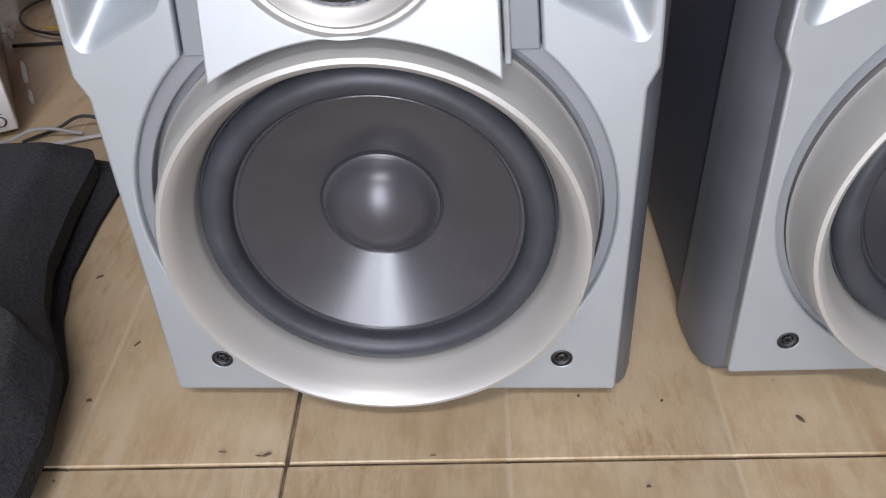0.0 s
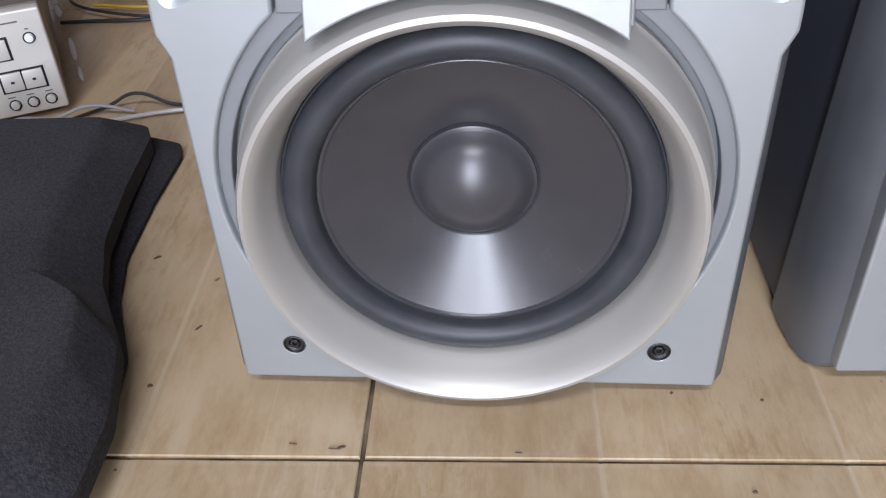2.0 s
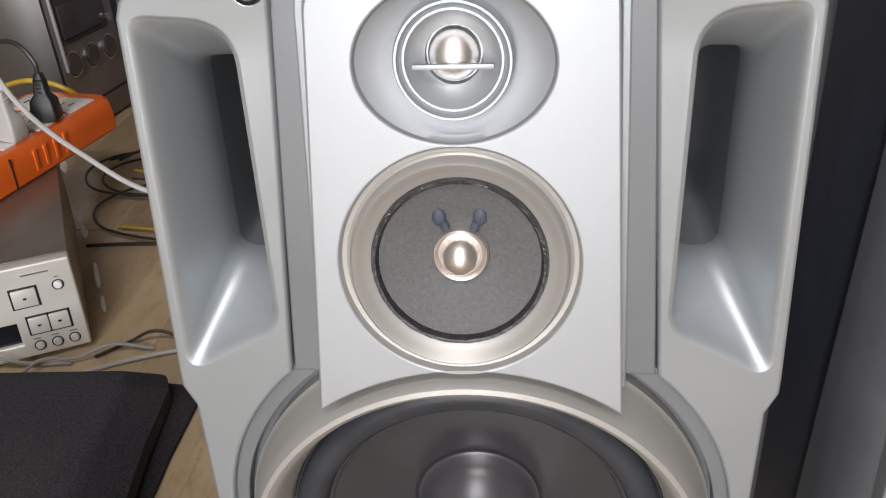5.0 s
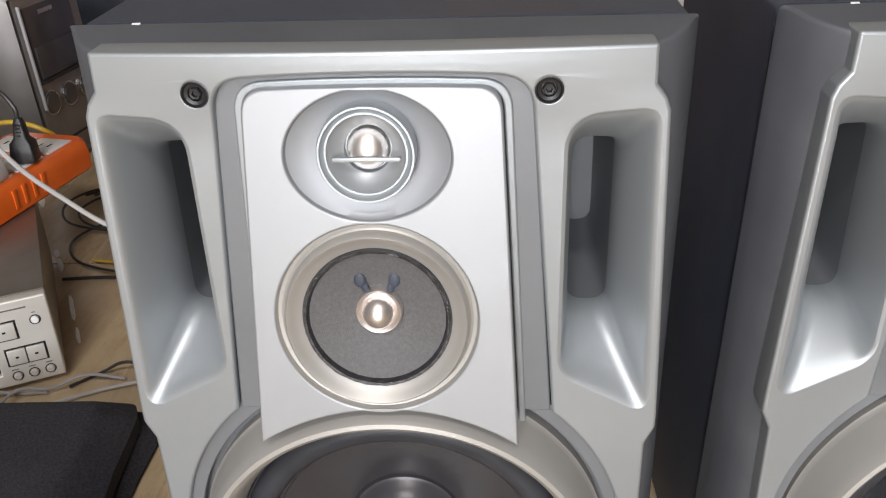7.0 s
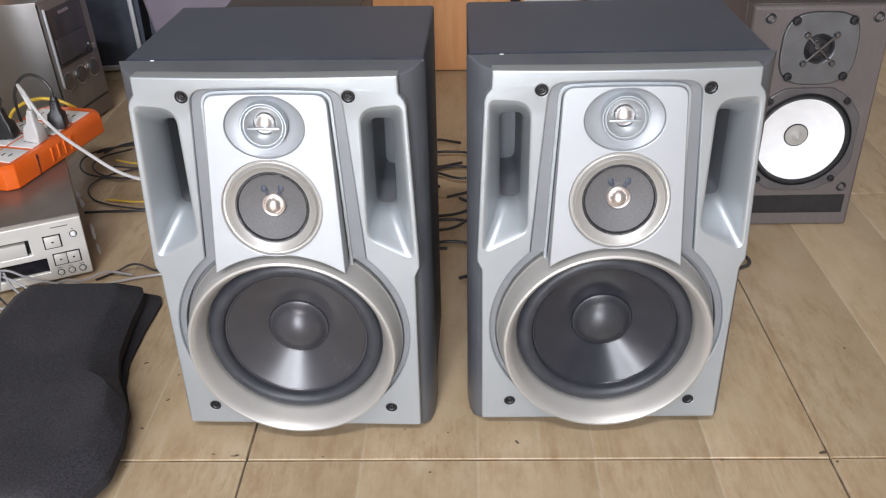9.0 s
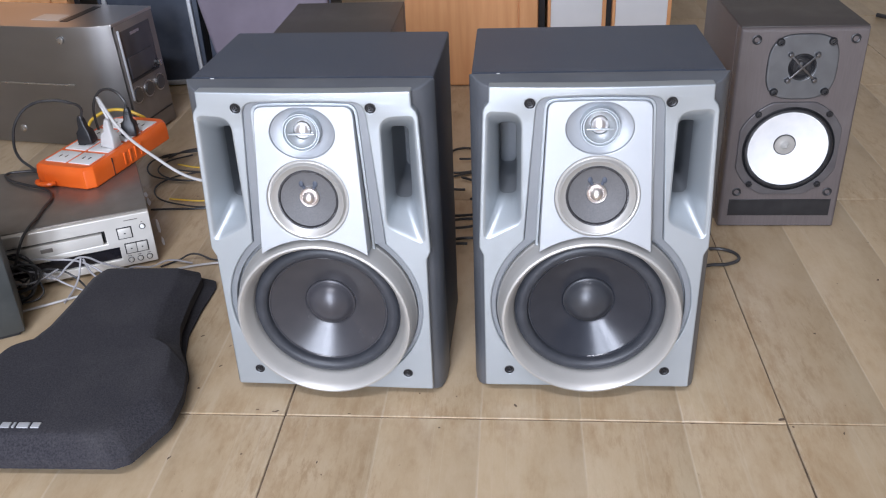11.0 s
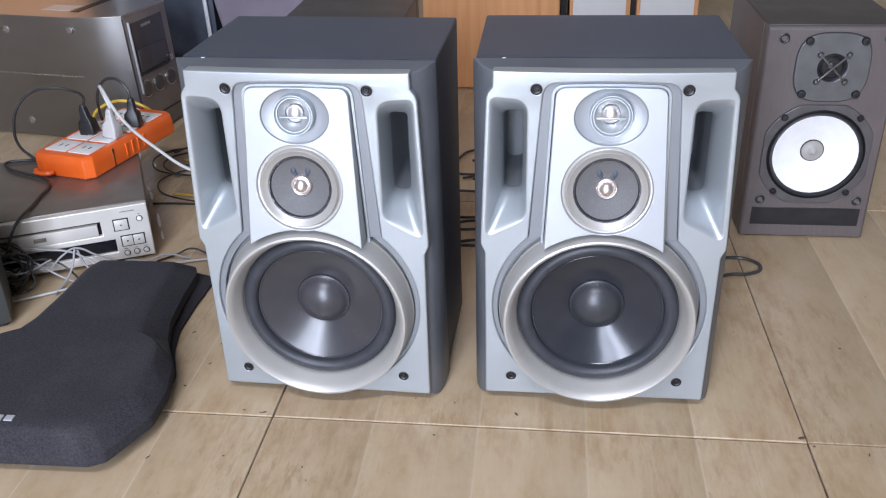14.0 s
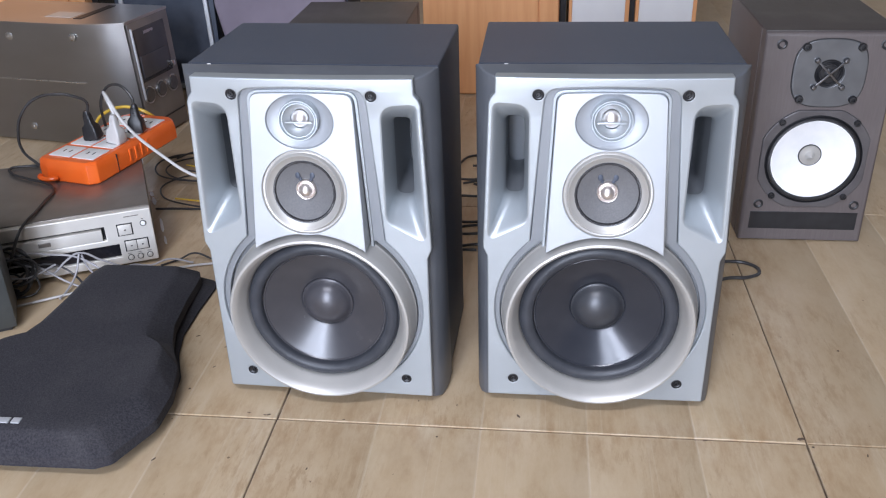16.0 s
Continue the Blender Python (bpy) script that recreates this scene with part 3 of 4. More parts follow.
    # woofer: flared ring, rubber roll, cone and dome
    ring_bm = lathe([(0.1108, 0.0150), (0.1112, 0.0056), (0.1104, 0.0046), (0.1095, 0.0020), (0.1083, -0.0050), (0.1072, -0.0120), (0.1064, -0.0180), (0.1050, -0.0206), (0.1028, -0.0212),
                               (0.1005, -0.0196), (0.0975, -0.0150), (0.0952, -0.0100), (0.0932, -0.0052), (0.0918, -0.0022), (0.0912, 0.0), (0.0906, 0.006), (0.089, 0.012)], 144, WZ)
    for v in ring_bm.verts:
        v.co.z += 0.10 * min(0.0, v.co.y)
    wf = part("woofer", ring_bm, RING, sp, "satin champagne silver flared woofer ring")
    roll = [(0.0910, 0.0075), (0.0902, 0.0038)] + [(0.0818 + 0.0076 * math.cos(a), 0.0035 - 0.0070 * math.sin(a)) for a in [math.pi * i / 12 for i in range(13)]] + [(0.0736, 0.0065), (0.0724, 0.0075)]
    part("surround", lathe(roll, 144, WZ), RUBBER, wf, "black rubber surround")
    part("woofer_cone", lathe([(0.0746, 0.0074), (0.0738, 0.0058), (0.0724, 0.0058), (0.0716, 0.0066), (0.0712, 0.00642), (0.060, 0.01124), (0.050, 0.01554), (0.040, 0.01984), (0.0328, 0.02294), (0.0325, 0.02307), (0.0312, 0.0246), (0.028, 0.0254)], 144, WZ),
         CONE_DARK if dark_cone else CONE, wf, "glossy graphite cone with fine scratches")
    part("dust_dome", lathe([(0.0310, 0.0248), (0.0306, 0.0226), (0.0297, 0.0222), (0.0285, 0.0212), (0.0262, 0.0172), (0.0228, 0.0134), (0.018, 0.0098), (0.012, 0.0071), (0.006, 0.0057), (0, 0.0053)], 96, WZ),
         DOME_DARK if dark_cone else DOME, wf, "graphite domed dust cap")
    chip = box(-0.1105, -0.1065, 0.033, 0.0345, 0.4118, 0.4136, 0.0004)
    part("paint_chip", chip, WHITE, sp, "small pale chip on the edge")
    for x in (-0.11, 0.11):
        for y in (0.07, 0.20):
            part("foot", box(x - 0.012, x + 0.012, y - 0.012, y + 0.012, 0.0, 0.006, 0.001), BLACK, sp, "thin black pad")
    return sp


speaker(pose(0.0125, 0.4045, 0, 0, 0, -1.6), dx=-0.0025)
# the right speaker takes the darker versions of cone and dome
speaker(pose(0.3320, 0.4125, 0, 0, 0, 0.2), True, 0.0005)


# ---- brown two-way loudspeakers ----
def brown_speaker(m):
    sp = thing("brown_speaker", m, "brown wood-vinyl loudspeaker with a white paper woofer", "loudspeaker", "brown two-way loudspeakers")
    W, H, D = 0.0955, 0.3405, 0.27
    part("cabinet", box(-W, W, 0.031, D, 0.0, H - 0.002, 0.002), WALNUT, sp, "dark brown wood-vinyl box")
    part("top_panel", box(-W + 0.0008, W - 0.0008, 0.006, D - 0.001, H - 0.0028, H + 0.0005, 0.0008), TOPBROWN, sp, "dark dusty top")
    part("baffle", plate(rounded([(-W, 0.001), (W, 0.001), (W, H - 0.001), (-W, H - 0.001)], 0.002, 3),
                         [circle(0.000, 0.143, 0.075, 64)], 0.0, 0.032, 0.006, res=4), WALNUT, sp, "brown baffle with rounded edges")
    part("port", plate([(-0.0815, 0.0225), (0.0835, 0.0225), (0.0835, 0.0525), (-0.0815, 0.0525)], [], -0.0008, 0.004, 0.0005), BLACK, sp, "black port slit")
    for x, z in [(-0.071, 0.322), (0.075, 0.322), (-0.071, 0.066), (0.075, 0.066)]:
        soc = part("grille_socket", lathe([(0.0075, 0.001), (0.0075, -0.0008), (0.0060, -0.0014), (0.0040, -0.0006), (0.0035, 0.004), (0, 0.004)], 24, z, x), BLACK, sp, "black grille socket")
    # tweeter on a bulging square plate
    tz = 0.279
    q = []
    for i in range(72):
        a = 2 * math.pi * i / 72
        c, s = math.cos(a), math.sin(a)
        r = 0.0520 / ((abs(c) ** 3.1 + abs(s) ** 3.1) ** (1 / 3.1))
        q.append((0.002 + r * c, tz + r * s * 0.98))
    part("tweeter_rim", plate([(0.002 + (x - 0.002) * 1.025, tz + (z - tz) * 1.025) for x, z in q], [], -0.0006, 0.003), BLACK, sp, "black edge")
    tw = part("tweeter_plate", plate(q, [circle(0.002, tz, 0.021, 40)], -0.0028, 0.006, 0.001), GREY_PLATE, sp, "grey tweeter plate")
    part("tweeter_dish", lathe([(0.0215, -0.0026), (0.0195, -0.0016), (0.0182, -0.003), (0.0165, -0.0012), (0.0152, -0.0026), (0.0135, 0.0), (0.012, -0.001), (0.0105, 0.002), (0.0085, 0.0005), (0.005, -0.0025), (0, -0.0035)], 48, tz, 0.002), BLACK, tw, "black ribbed dome")
    for k, a in enumerate((45, 135)):
        bm = box(-0.0285, 0.0285, -0.0068, -0.0046, -0.0015, 0.0015, 0.0006)
        bmesh.ops.transform(bm, matrix=Matrix.Translation((0.002, 0, tz)) @ Matrix.Rotation(radians(a), 4, "Y"), verts=bm.verts[:])
        part("guard_bar", bm, GUNMETAL, tw, "thin dark guard bar")
    for a in (45, 135, 225, 315):
        part("guard_stud", lathe([(0.0043, -0.0025), (0.0043, -0.0062), (0.0030, -0.0084), (0, -0.009)], 20, tz + 0.0285 * math.sin(radians(a)), 0.002 + 0.0285 * math.cos(radians(a))), GUNMETAL, tw, "dark steel stud")
    for dx, dz in ((-0.038, 0.040), (0.039, 0.040), (-0.038, -0.039), (0.039, -0.039)):
        part("bolt", lathe([(0.0060, -0.0024), (0.0060, -0.0062), (0.0048, -0.0080), (0.0027, -0.0082), (0.0024, -0.005), (0, -0.005)], 20, tz + dz, 0.002 + dx), BLACK, tw, "black hex bolt")
    # woofer on a round frame with clipped sides
    wz = 0.143
    q = []
    for i in range(96):
        a = 2 * math.pi * i / 96
        c, s = math.cos(a), math.sin(a)
        q.append((max(-0.0790, min(0.0790, 0.0855 * c)), wz + max(-0.0795, min(0.0795, 0.0855 * s))))
    wf = part("woofer_frame", plate(q, [circle(0, wz, 0.0715, 72)], -0.0042, 0.0075, 0.0012), WOOFER_FRAME, sp, "brownish grey woofer frame")
    part("surround", lathe([(0.0722, -0.0045), (0.0712, -0.0055), (0.0700, -0.0030), (0.0680, -0.0062), (0.0655, -0.0066), (0.0632, -0.0040), (0.0622, 0.0)], 96, wz), BLACK, wf, "black rubber surround")
    part("woofer_cone", lathe([(0.0630, -0.0028), (0.0616, -0.0030), (0.050, 0.003), (0.035, 0.010), (0.0175, 0.0170)], 96, wz), PAPER, wf, "white paper cone")
    # greyer than the cone: the cap's shading is put into its colour
    part("dust_cap", lathe([(0.0162, 0.0165), (0.0160, 0.0150), (0.012, 0.0150), (0.007, 0.0140), (0.0035, 0.0095), (0.0012, 0.0045), (0, 0.0040)], 48, wz), RING, wf, "pointed centre, its shading put into a pale grey")
    part("voice_coil_ring", lathe([(0.0178, 0.0172), (0.0176, 0.0160), (0.0166, 0.0160), (0.0162, 0.0172)], 48, wz), BLACK, wf, "black ring")
    for a in (48, 132, 228, 312):
        part("bolt", lathe([(0.0050, -0.004), (0.0050, -0.0075), (0.0038, -0.009), (0.0020, -0.009), (0.0018, -0.007), (0, -0.007)], 20, wz + 0.0815 * math.sin(radians(a)), 0.0815 * math.cos(radians(a))), BLACK, wf, "black hex bolt")
    return sp


first_brown = brown_speaker(pose(0.6800, 0.872, 0, 0, 0, 0))
twin = copy_thing(first_brown, pose(-0.049, 1.085, 0, 0, 0, 180))
twin["label"] = "brown wood-vinyl loudspeaker turned back to front behind the silver pair"


# ---- black grilles lying on the floor ----
def grille(m, skirt, label):
    g = thing("speaker_grille", m, label, "speaker grille", "two stacked grilles")
    half = [(0.101, -0.206), (0.118, -0.197), (0.146, -0.135), (0.146, -0.085), (0.134, -0.030), (0.108, 0.020), (0.0945, 0.065), (0.0885, 0.130), (0.0865, 0.195), (0.0790, 0.215)]
    rad = [0.008, 0.012, 0.04, 0.04, 0.04, 0.05, 0.04, 0.03, 0.010, 0.008]
    shape = lambda k, d: rounded([(max(0.02, x - k), y - math.copysign(d, y)) for x, y in half] + [(-max(0.02, x - k), y - math.copysign(d, y)) for x, y in half[::-1]], rad + rad[::-1], 5)
    rows = []
    for k, h in ((0.003, -skirt), (0.0, 0.002 - skirt), (0.0, 0.0045), (0.0018, 0.0065), (0.0205, 0.0224), (0.0228, 0.0241), (0.0255, 0.0252), (0.030, 0.0259), (0.042, 0.0264), (0.054, 0.0266)):
        rows.append([(x, y, h) for x, y in shape(k, k * 0.9)])
    bm = loft(rows)
    n = len(rows[-1])
    bm.verts.ensure_lookup_table()
    top = bm.verts[-n:]
    bm.faces.new(top)
    base = bm.verts[:n]
    bm.faces.new(base[::-1])
    part("cloth_cover", bm, CLOTH, g, "black fuzzy grille cloth")
    part("back_frame", plate(shape(0.0012, 0.0012), [], 0.0042, 0.0040, 0.0008, upright=False), BLACK, g, "black plastic frame under the cloth")
    return g


grille(pose(-0.3235, 0.471, 0, 0, 0, -4), 0.0, "black cloth speaker grille lying under another on the floor")
top_grille = grille(pose(-0.3200, 0.445, 0.0265, 0, 0, 1), 0.011, "black cloth speaker grille with a small silver badge, lying on another")
BADGE_Y = -0.172
for k, (x0, x1) in enumerate(((-0.040, -0.029), (-0.026, -0.023), (-0.020, -0.006), (-0.003, 0.007))):
    part("badge_mark", box(x0, x1, BADGE_Y - 0.0045, BADGE_Y + 0.0045, 0.0260, 0.0276, 0.0004), CHEEK, top_grille, "worn silver badge bar")


# ---- disc player with the orange power strip ----
def cd_player(m):
    p = thing("disc_player", m, "champagne silver disc player with a dark display standing on the tiles", "disc player")
    W, H, D = 0.29, 0.099, 0.27         # origin at the right front corner on the floor; the body runs to -x and +y
    part("body", box(-W, 0, 0.010, D, 0.007, H, 0.0025), TOPMETAL, p, "dusty grey metal lid")
    face = [(-W, 0.007), (0, 0.007), (0, H - 0.002), (-W, H - 0.002)]
    part("front_panel", plate(rounded(face, 0.002, 3), [[(-0.253, 0.021), (-0.055, 0.021), (-0.055, 0.043), (-0.253, 0.043)], [(-0.255, 0.053), (-0.072, 0.053), (-0.072, 0.076), (-0.255, 0.076)]], 0.0, 0.012, 0.0018), CHAMPAGNE, p, "champagne front panel")
    part("display", box(-0.254, -0.054, 0.005, 0.008, 0.020, 0.044), GLASSBLACK, p, "dark display window")
    part("slot", box(-0.256, -0.071, 0.007, 0.009, 0.052, 0.077), BLACK, p, "dark gap round the tray")
    part("tray", box(-0.250, -0.077, -0.0012, 0.012, 0.0535, 0.0725, 0.001), CHAMPAGNE, p, "closed disc tray")
    for k, (x, z) in enumerate(((-0.014, 0.073), (-0.0125, 0.0175), (-0.027, 0.0175), (-0.0415, 0.0175))):
        part("button_ring", lathe([(0.0050, 0.002), (0.0050, -0.0006), (0.0040, -0.0004), (0.0038, 0.001)], 24, z, x), BLACK, p, "dark button ring")
        part("button", lathe([(0.0036, 0.002), (0.0036, -0.0016), (0.0030, -0.0026), (0, -0.0030)], 20, z, x), WHITE if k == 0 else CHAMPAGNE, p, "small round button")
    for x0, x1, z0, z1 in ((-0.0525, -0.0325, 0.0585, 0.0755), (-0.0285, -0.0125, 0.0305, 0.0465), (-0.0455, -0.0295, 0.0305, 0.0465)):
        part("button_gap", box(x0 - 0.0017, x1 + 0.0017, -0.0004, 0.003, z0 - 0.0017, z1 + 0.0017), BLACK, p)
        key = part("button", box(x0, x1, -0.0024, 0.002, z0, z1, 0.0008), CHAMPAGNE, p, "square champagne button")
        part("button_mark", box((x0 + x1) / 2 - 0.0014, (x0 + x1) / 2 + 0.0014, -0.0028, -0.002, (z0 + z1) / 2 - 0.0009, (z0 + z1) / 2 + 0.0009), BLACK, key, "small dark mark")
    for x in (-0.03, -W + 0.03):
        for y in (0.03, D - 0.03):
            part("foot", lathe([(0.012, 0), (0.012, 0.0075), (0, 0.0075)], 20), BLACK, p, at=Matrix.Translation((x, y, 0)) @ Matrix.Rotation(math.pi / 2, 4, "X"))
    for x, z, w, h in ((-0.030, 0.0875, 0.022, 0.0012), (-0.0425, 0.0245, 0.006, 0.0008), (-0.0275, 0.0245, 0.006, 0.0008), (-0.0125, 0.0245, 0.006, 0.0008), (-0.014, 0.0805, 0.003, 0.0008)):
        part("printed_mark", box(x - w / 2, x + w / 2, -0.0006, 0.001, z, z + h), TOPMETAL, p, "grey printed line")
    part("tray_mark", box(-0.170, -0.152, -0.0018, 0.0, 0.0595, 0.0665, 0.0004), TOPMETAL, p, "small grey disc mark")
    return p


PLAYER = pose(-0.345, 0.742, 0, 0, 0, 26)
cd_player(PLAYER)


def power_strip(m):
    s = thing("power_strip", m, "bright orange power strip with white sockets, on the disc player", "power strip")
    L, W, H = 0.245, 0.114, 0.038       # origin at the near end's middle; runs to +y
    sec = lambda k, h: [(x, y, h) for x, y in rounded([(-W / 2 + k, k * 0.6 + 0.006), (-W / 2 + 0.02 + k, k), (W / 2 - 0.012 - k, k), (W / 2 - k, 0.012 + k), (W / 2 - k, L - 0.012 - k), (W / 2 - 0.012 - k, L - k), (-W / 2 + 0.012 + k, L - k), (-W / 2 + k, L - 0.012 - k)], 0.004, 3)]
    bm = loft([sec(0.003, 0), sec(0.0, 0.003), sec(0.0, 0.022), sec(0.0015, 0.034), sec(0.005, H)], cap=True)
    part("housing", bm, ORANGE, s, "orange plastic housing")
    for k in range(4):
        part("grip_rib", box(W / 2 - 0.002, W / 2 + 0.0012, 0.095 + k * 0.016, 0.1005 + k * 0.016, 0.008, 0.030, 0.001), ORANGE, s)
    part("seam", box(W / 2 - 0.001, W / 2 + 0.0006, 0.062, 0.0635, 0.002, 0.034), BLACK, s, "dark seam")
    ring = [(-0.032 + 0.017 * math.cos(a), -0.004 - 0.010 * math.sin(a), 0.010) for a in [math.pi * i / 8 for i in range(9)]]
    part("hanging_loop", tube(ring, 0.004), ORANGE, s, "orange hanging loop")
    for i in range(4):
        for j in range(2):
            x0, y0 = -W / 2 + 0.012 + j * 0.047, 0.020 + i * 0.053
            so = part("socket", box(x0, x0 + 0.042, y0, y0 + 0.044, H - 0.001, H + 0.0015, 0.0008), WHITE, s, "white socket face")
            for dx in (-0.006, 0.006):
                part("socket_slit", box(x0 + 0.021 + dx - 0.001, x0 + 0.021 + dx + 0.001, y0 + 0.018, y0 + 0.027, H + 0.0012, H + 0.0019), GLASSBLACK, so)
    return s


STRIP = pose(-0.521, 0.825, 0.099, 0, 0, -13)
power_strip(STRIP)


def plug(m, material, label):
    p = thing("mains_plug", m, label, "plug", "plugs in the power strip")
    part("plug_body", loft([[(x, y, h) for x, y in rounded([(-a, -b), (a, -b), (a, b), (-a, b)], 0.003, 3)] for a, b, h in ((0.013, 0.011, 0), (0.014, 0.012, 0.004), (0.012, 0.010, 0.022), (0.0075, 0.0065, 0.028), (0.006, 0.006, 0.042), (0.004, 0.004, 0.050))], cap=True), material, p)
    for h in (0.031, 0.035, 0.039, 0.043):
        part("strain_rib", lathe([(0.0058, -h - 0.0013), (0.0068, -h - 0.0008), (0.0068, -h + 0.0008), (0.0058, -h + 0.0013)], 16), material, p, at=Matrix.Rotation(math.pi / 2, 4, "X") @ Matrix.Rotation(math.pi, 4, "X"))
    return p


def on_strip(x, y, z):
    return STRIP @ Vector((x, y, z))


TOPZ = 0.0415
plug(STRIP @ pose(-0.016, 0.101, TOPZ, 0, -6, 10), BLACK, "black moulded plug in the orange power strip")
plug(STRIP @ pose(0.033, 0.099, TOPZ, 4, 6, 0), WIRE_WHITE, "white moulded plug in the orange power strip")
plug(STRIP @ pose(0.036, 0.152, TOPZ, 0, 3, 20), BLACK, "black moulded plug in the orange power strip")


# ---- silver receiver ----
def receiver(m):
    r = thing("receiver", m, "silver metal compact receiver with a dark front window and three knobs", "receiver")
    L, W, H = 0.42, 0.172, 0.262        # origin at the near front corner; front along +y, side along -x
    # sheet side, and a bright strip that rolls round to the sloping front
    def side_sheet(xs, bend):
        bm = bmesh.new()
        edge_x = lambda x, z: x - 0.012 * (z / H) * max(0.0, 1 + x / 0.055)
        cols = [[bm.verts.new((edge_x(x, z), bend(x), z)) for z in (0.004, 0.05, 0.13, 0.21, H - 0.004, H - 0.0005)] for x in xs]
        for c, d in zip(cols, cols[1:]):
            for k in range(5):
                bm.faces.new((c[k], c[k + 1], d[k + 1], d[k]))
        bmesh.ops.solidify(bm, geom=bm.faces[:], thickness=0.002)
        return bm

    roll = lambda x: 0.031 * max(0.0, (x + 0.176) / 0.176) ** 2.8 - 0.0192
    xs = [-L, -0.34, -0.26, -0.2] + [-0.176 + 0.011 * k for k in range(17)]
    part("side_panel", side_sheet(xs, roll), AMPMETAL, r, "silver sheet metal side that rolls round to the front")
    edge = [(x - 0.012 * max(0.0, 1 + x / 0.055), roll(x) + 0.0012) for x in xs]
    part("lid", plate(edge + [(-0.0125, W), (-L, W)], [], H, 0.006, 0.001, upright=False), AMPMETAL, r, "silver lid")
    part("core", box(-L + 0.004, -0.03, 0.0245, W - 0.004, 0.006, H - 0.004), BLACK, r, "dark inside")
    slope = Matrix.Translation((-0.001, 0, 0)) @ Matrix.Rotation(radians(-2.6), 4, "Y")
    part("front_panel", box(-0.03, 0.0, 0.0215, W, 0.004, H - 0.002, 0.004), FRONTGREY, r, "grey front", slope)
    part("window", box(-0.002, 0.0012, 0.036, 0.150, 0.130, 0.240, 0.001), SMOKED, r, "dark glossy window", slope)
    part("window_trim", box(-0.001, 0.004, 0.0275, 0.0310, 0.095, 0.245, 0.001), CHEEK, r, "silver upright trim", slope)
    part("cassette_flap", box(0.0, 0.0045, 0.040, 0.140, 0.138, 0.185, 0.002), SMOKED, r, "grey flap", slope)
    part("flap_slit", box(0.004, 0.0056, 0.044, 0.132, 0.133, 0.1375), BLACK, r, "dark slit", slope)
    part("latch", box(0.003, 0.010, 0.140, 0.150, 0.138, 0.150, 0.001), STEEL, r, "bright latch", slope)
    for y in (0.046, 0.092, 0.138):
        turn = slope @ Matrix.Translation((0.0, y, 0.102)) @ Matrix.Rotation(radians(-90), 4, "Z")
        knob = part("knob", lathe([(0.0158, 0), (0.0155, 0.004), (0.0142, 0.0055), (0.0, 0.005)], 40), GUNMETAL, r, "round bronze-grey knob", turn)
        part("knob_ring", lathe([(0.0185, 0), (0.0185, 0.0028), (0.0176, 0.0034), (0.0164, 0.0030), (0.0162, 0)], 40), STEEL, knob, "bright knob ring")
    part("lower_groove", box(-0.001, 0.0012, 0.012, W - 0.006, 0.038, 0.041), BLACK, r, "thin dark groove", slope)
    part("side_groove", box(-0.345, -0.105, -0.0202, -0.017, 0.1385, 0.1415, 0.0005), STEEL, r, "pressed line in the side")
    for x, z in ((-0.270, 0.232), (-0.115, 0.236), (-0.262, 0.036)):
        part("screw", lathe([(0.008, -0.018), (0.0075, -0.0212), (0.005, -0.0222), (0.0012, -0.0218), (0, -0.0205)], 20, z, x), STEEL, r, "silver screw")
    part("paper_label", box(-0.215, -0.150, 0.034, 0.079, H, H + 0.0006), CHAMPAGNE, r, "white paper slip")
    part("lid_slot", box(-0.140, -0.122, 0.026, 0.150, H, H + 0.001), BLACK, r, "dark slot in the lid")
    part("trim_mark", box(0.0012, 0.002, 0.070, 0.105, 0.226, 0.232), STEEL, r, "pale illegible mark", slope)
    for y in (0.01, W - 0.03):
        part("foot", box(-0.06, -0.03, y, y + 0.02, 0, 0.006), BLACK, r)
        part("foot", box(-L + 0.02, -L + 0.05, y, y + 0.02, 0, 0.006), BLACK, r)
    return r


receiver(pose(-0.573, 1.243, 0, 0, 0, -10))


# ---- things behind ----
def black_tower(m):
    s = thing("black_speaker", m, "tall black loudspeaker with a silver trim line on its front", "loudspeaker")
    part("cabinet", box(-0.12, 0.12, 0.012, 0.26, 0.0, 0.62, 0.004), CABINET, s, "black cabinet")
    trim = rounded([(-0.11, 0.004), (0.112, 0.004), (0.097, 0.61), (-0.10, 0.61)], 0.02, 5)
    part("trim", plate(trim, [[(x * 0.90, 0.31 + (z - 0.31) * 0.96) for x, z in trim]], 0.0, 0.012, 0.002), CHEEK, s, "silver trim")
    part("grille", plate([(x * 0.935, 0.31 + (z - 0.31) * 0.98) for x, z in trim], [], 0.006, 0.010, 0.002), CABINET, s, "black grille")
    return s


black_tower(pose(-0.660, 1.640, 0, 0, 0, 8))


def mauve_speaker(m):
    s = thing("mauve_speaker", m, "mauve-grey cloth-fronted loudspeaker with a rounded lower corner", "loudspeaker")
    part("cabinet", box(-0.14, 0.17, 0.02, 0.24, 0.0, 0.55, 0.004), CABINET, s, "dark cabinet")
    out = rounded([(-0.125, 0.09), (-0.06, 0.035), (0.165, 0.03), (0.165, 0.54), (-0.145, 0.54), (-0.150, 0.22)], [0.05, 0.03, 0.01, 0.01, 0.01, 0.08], 8)
    part("cloth_front", plate(out, [], 0.0, 0.03, 0.008), PURPLE, s, "mauve-grey cloth front")
    return s


mauve_speaker(pose(-0.372, 1.62, 0, 0, 0, 4))


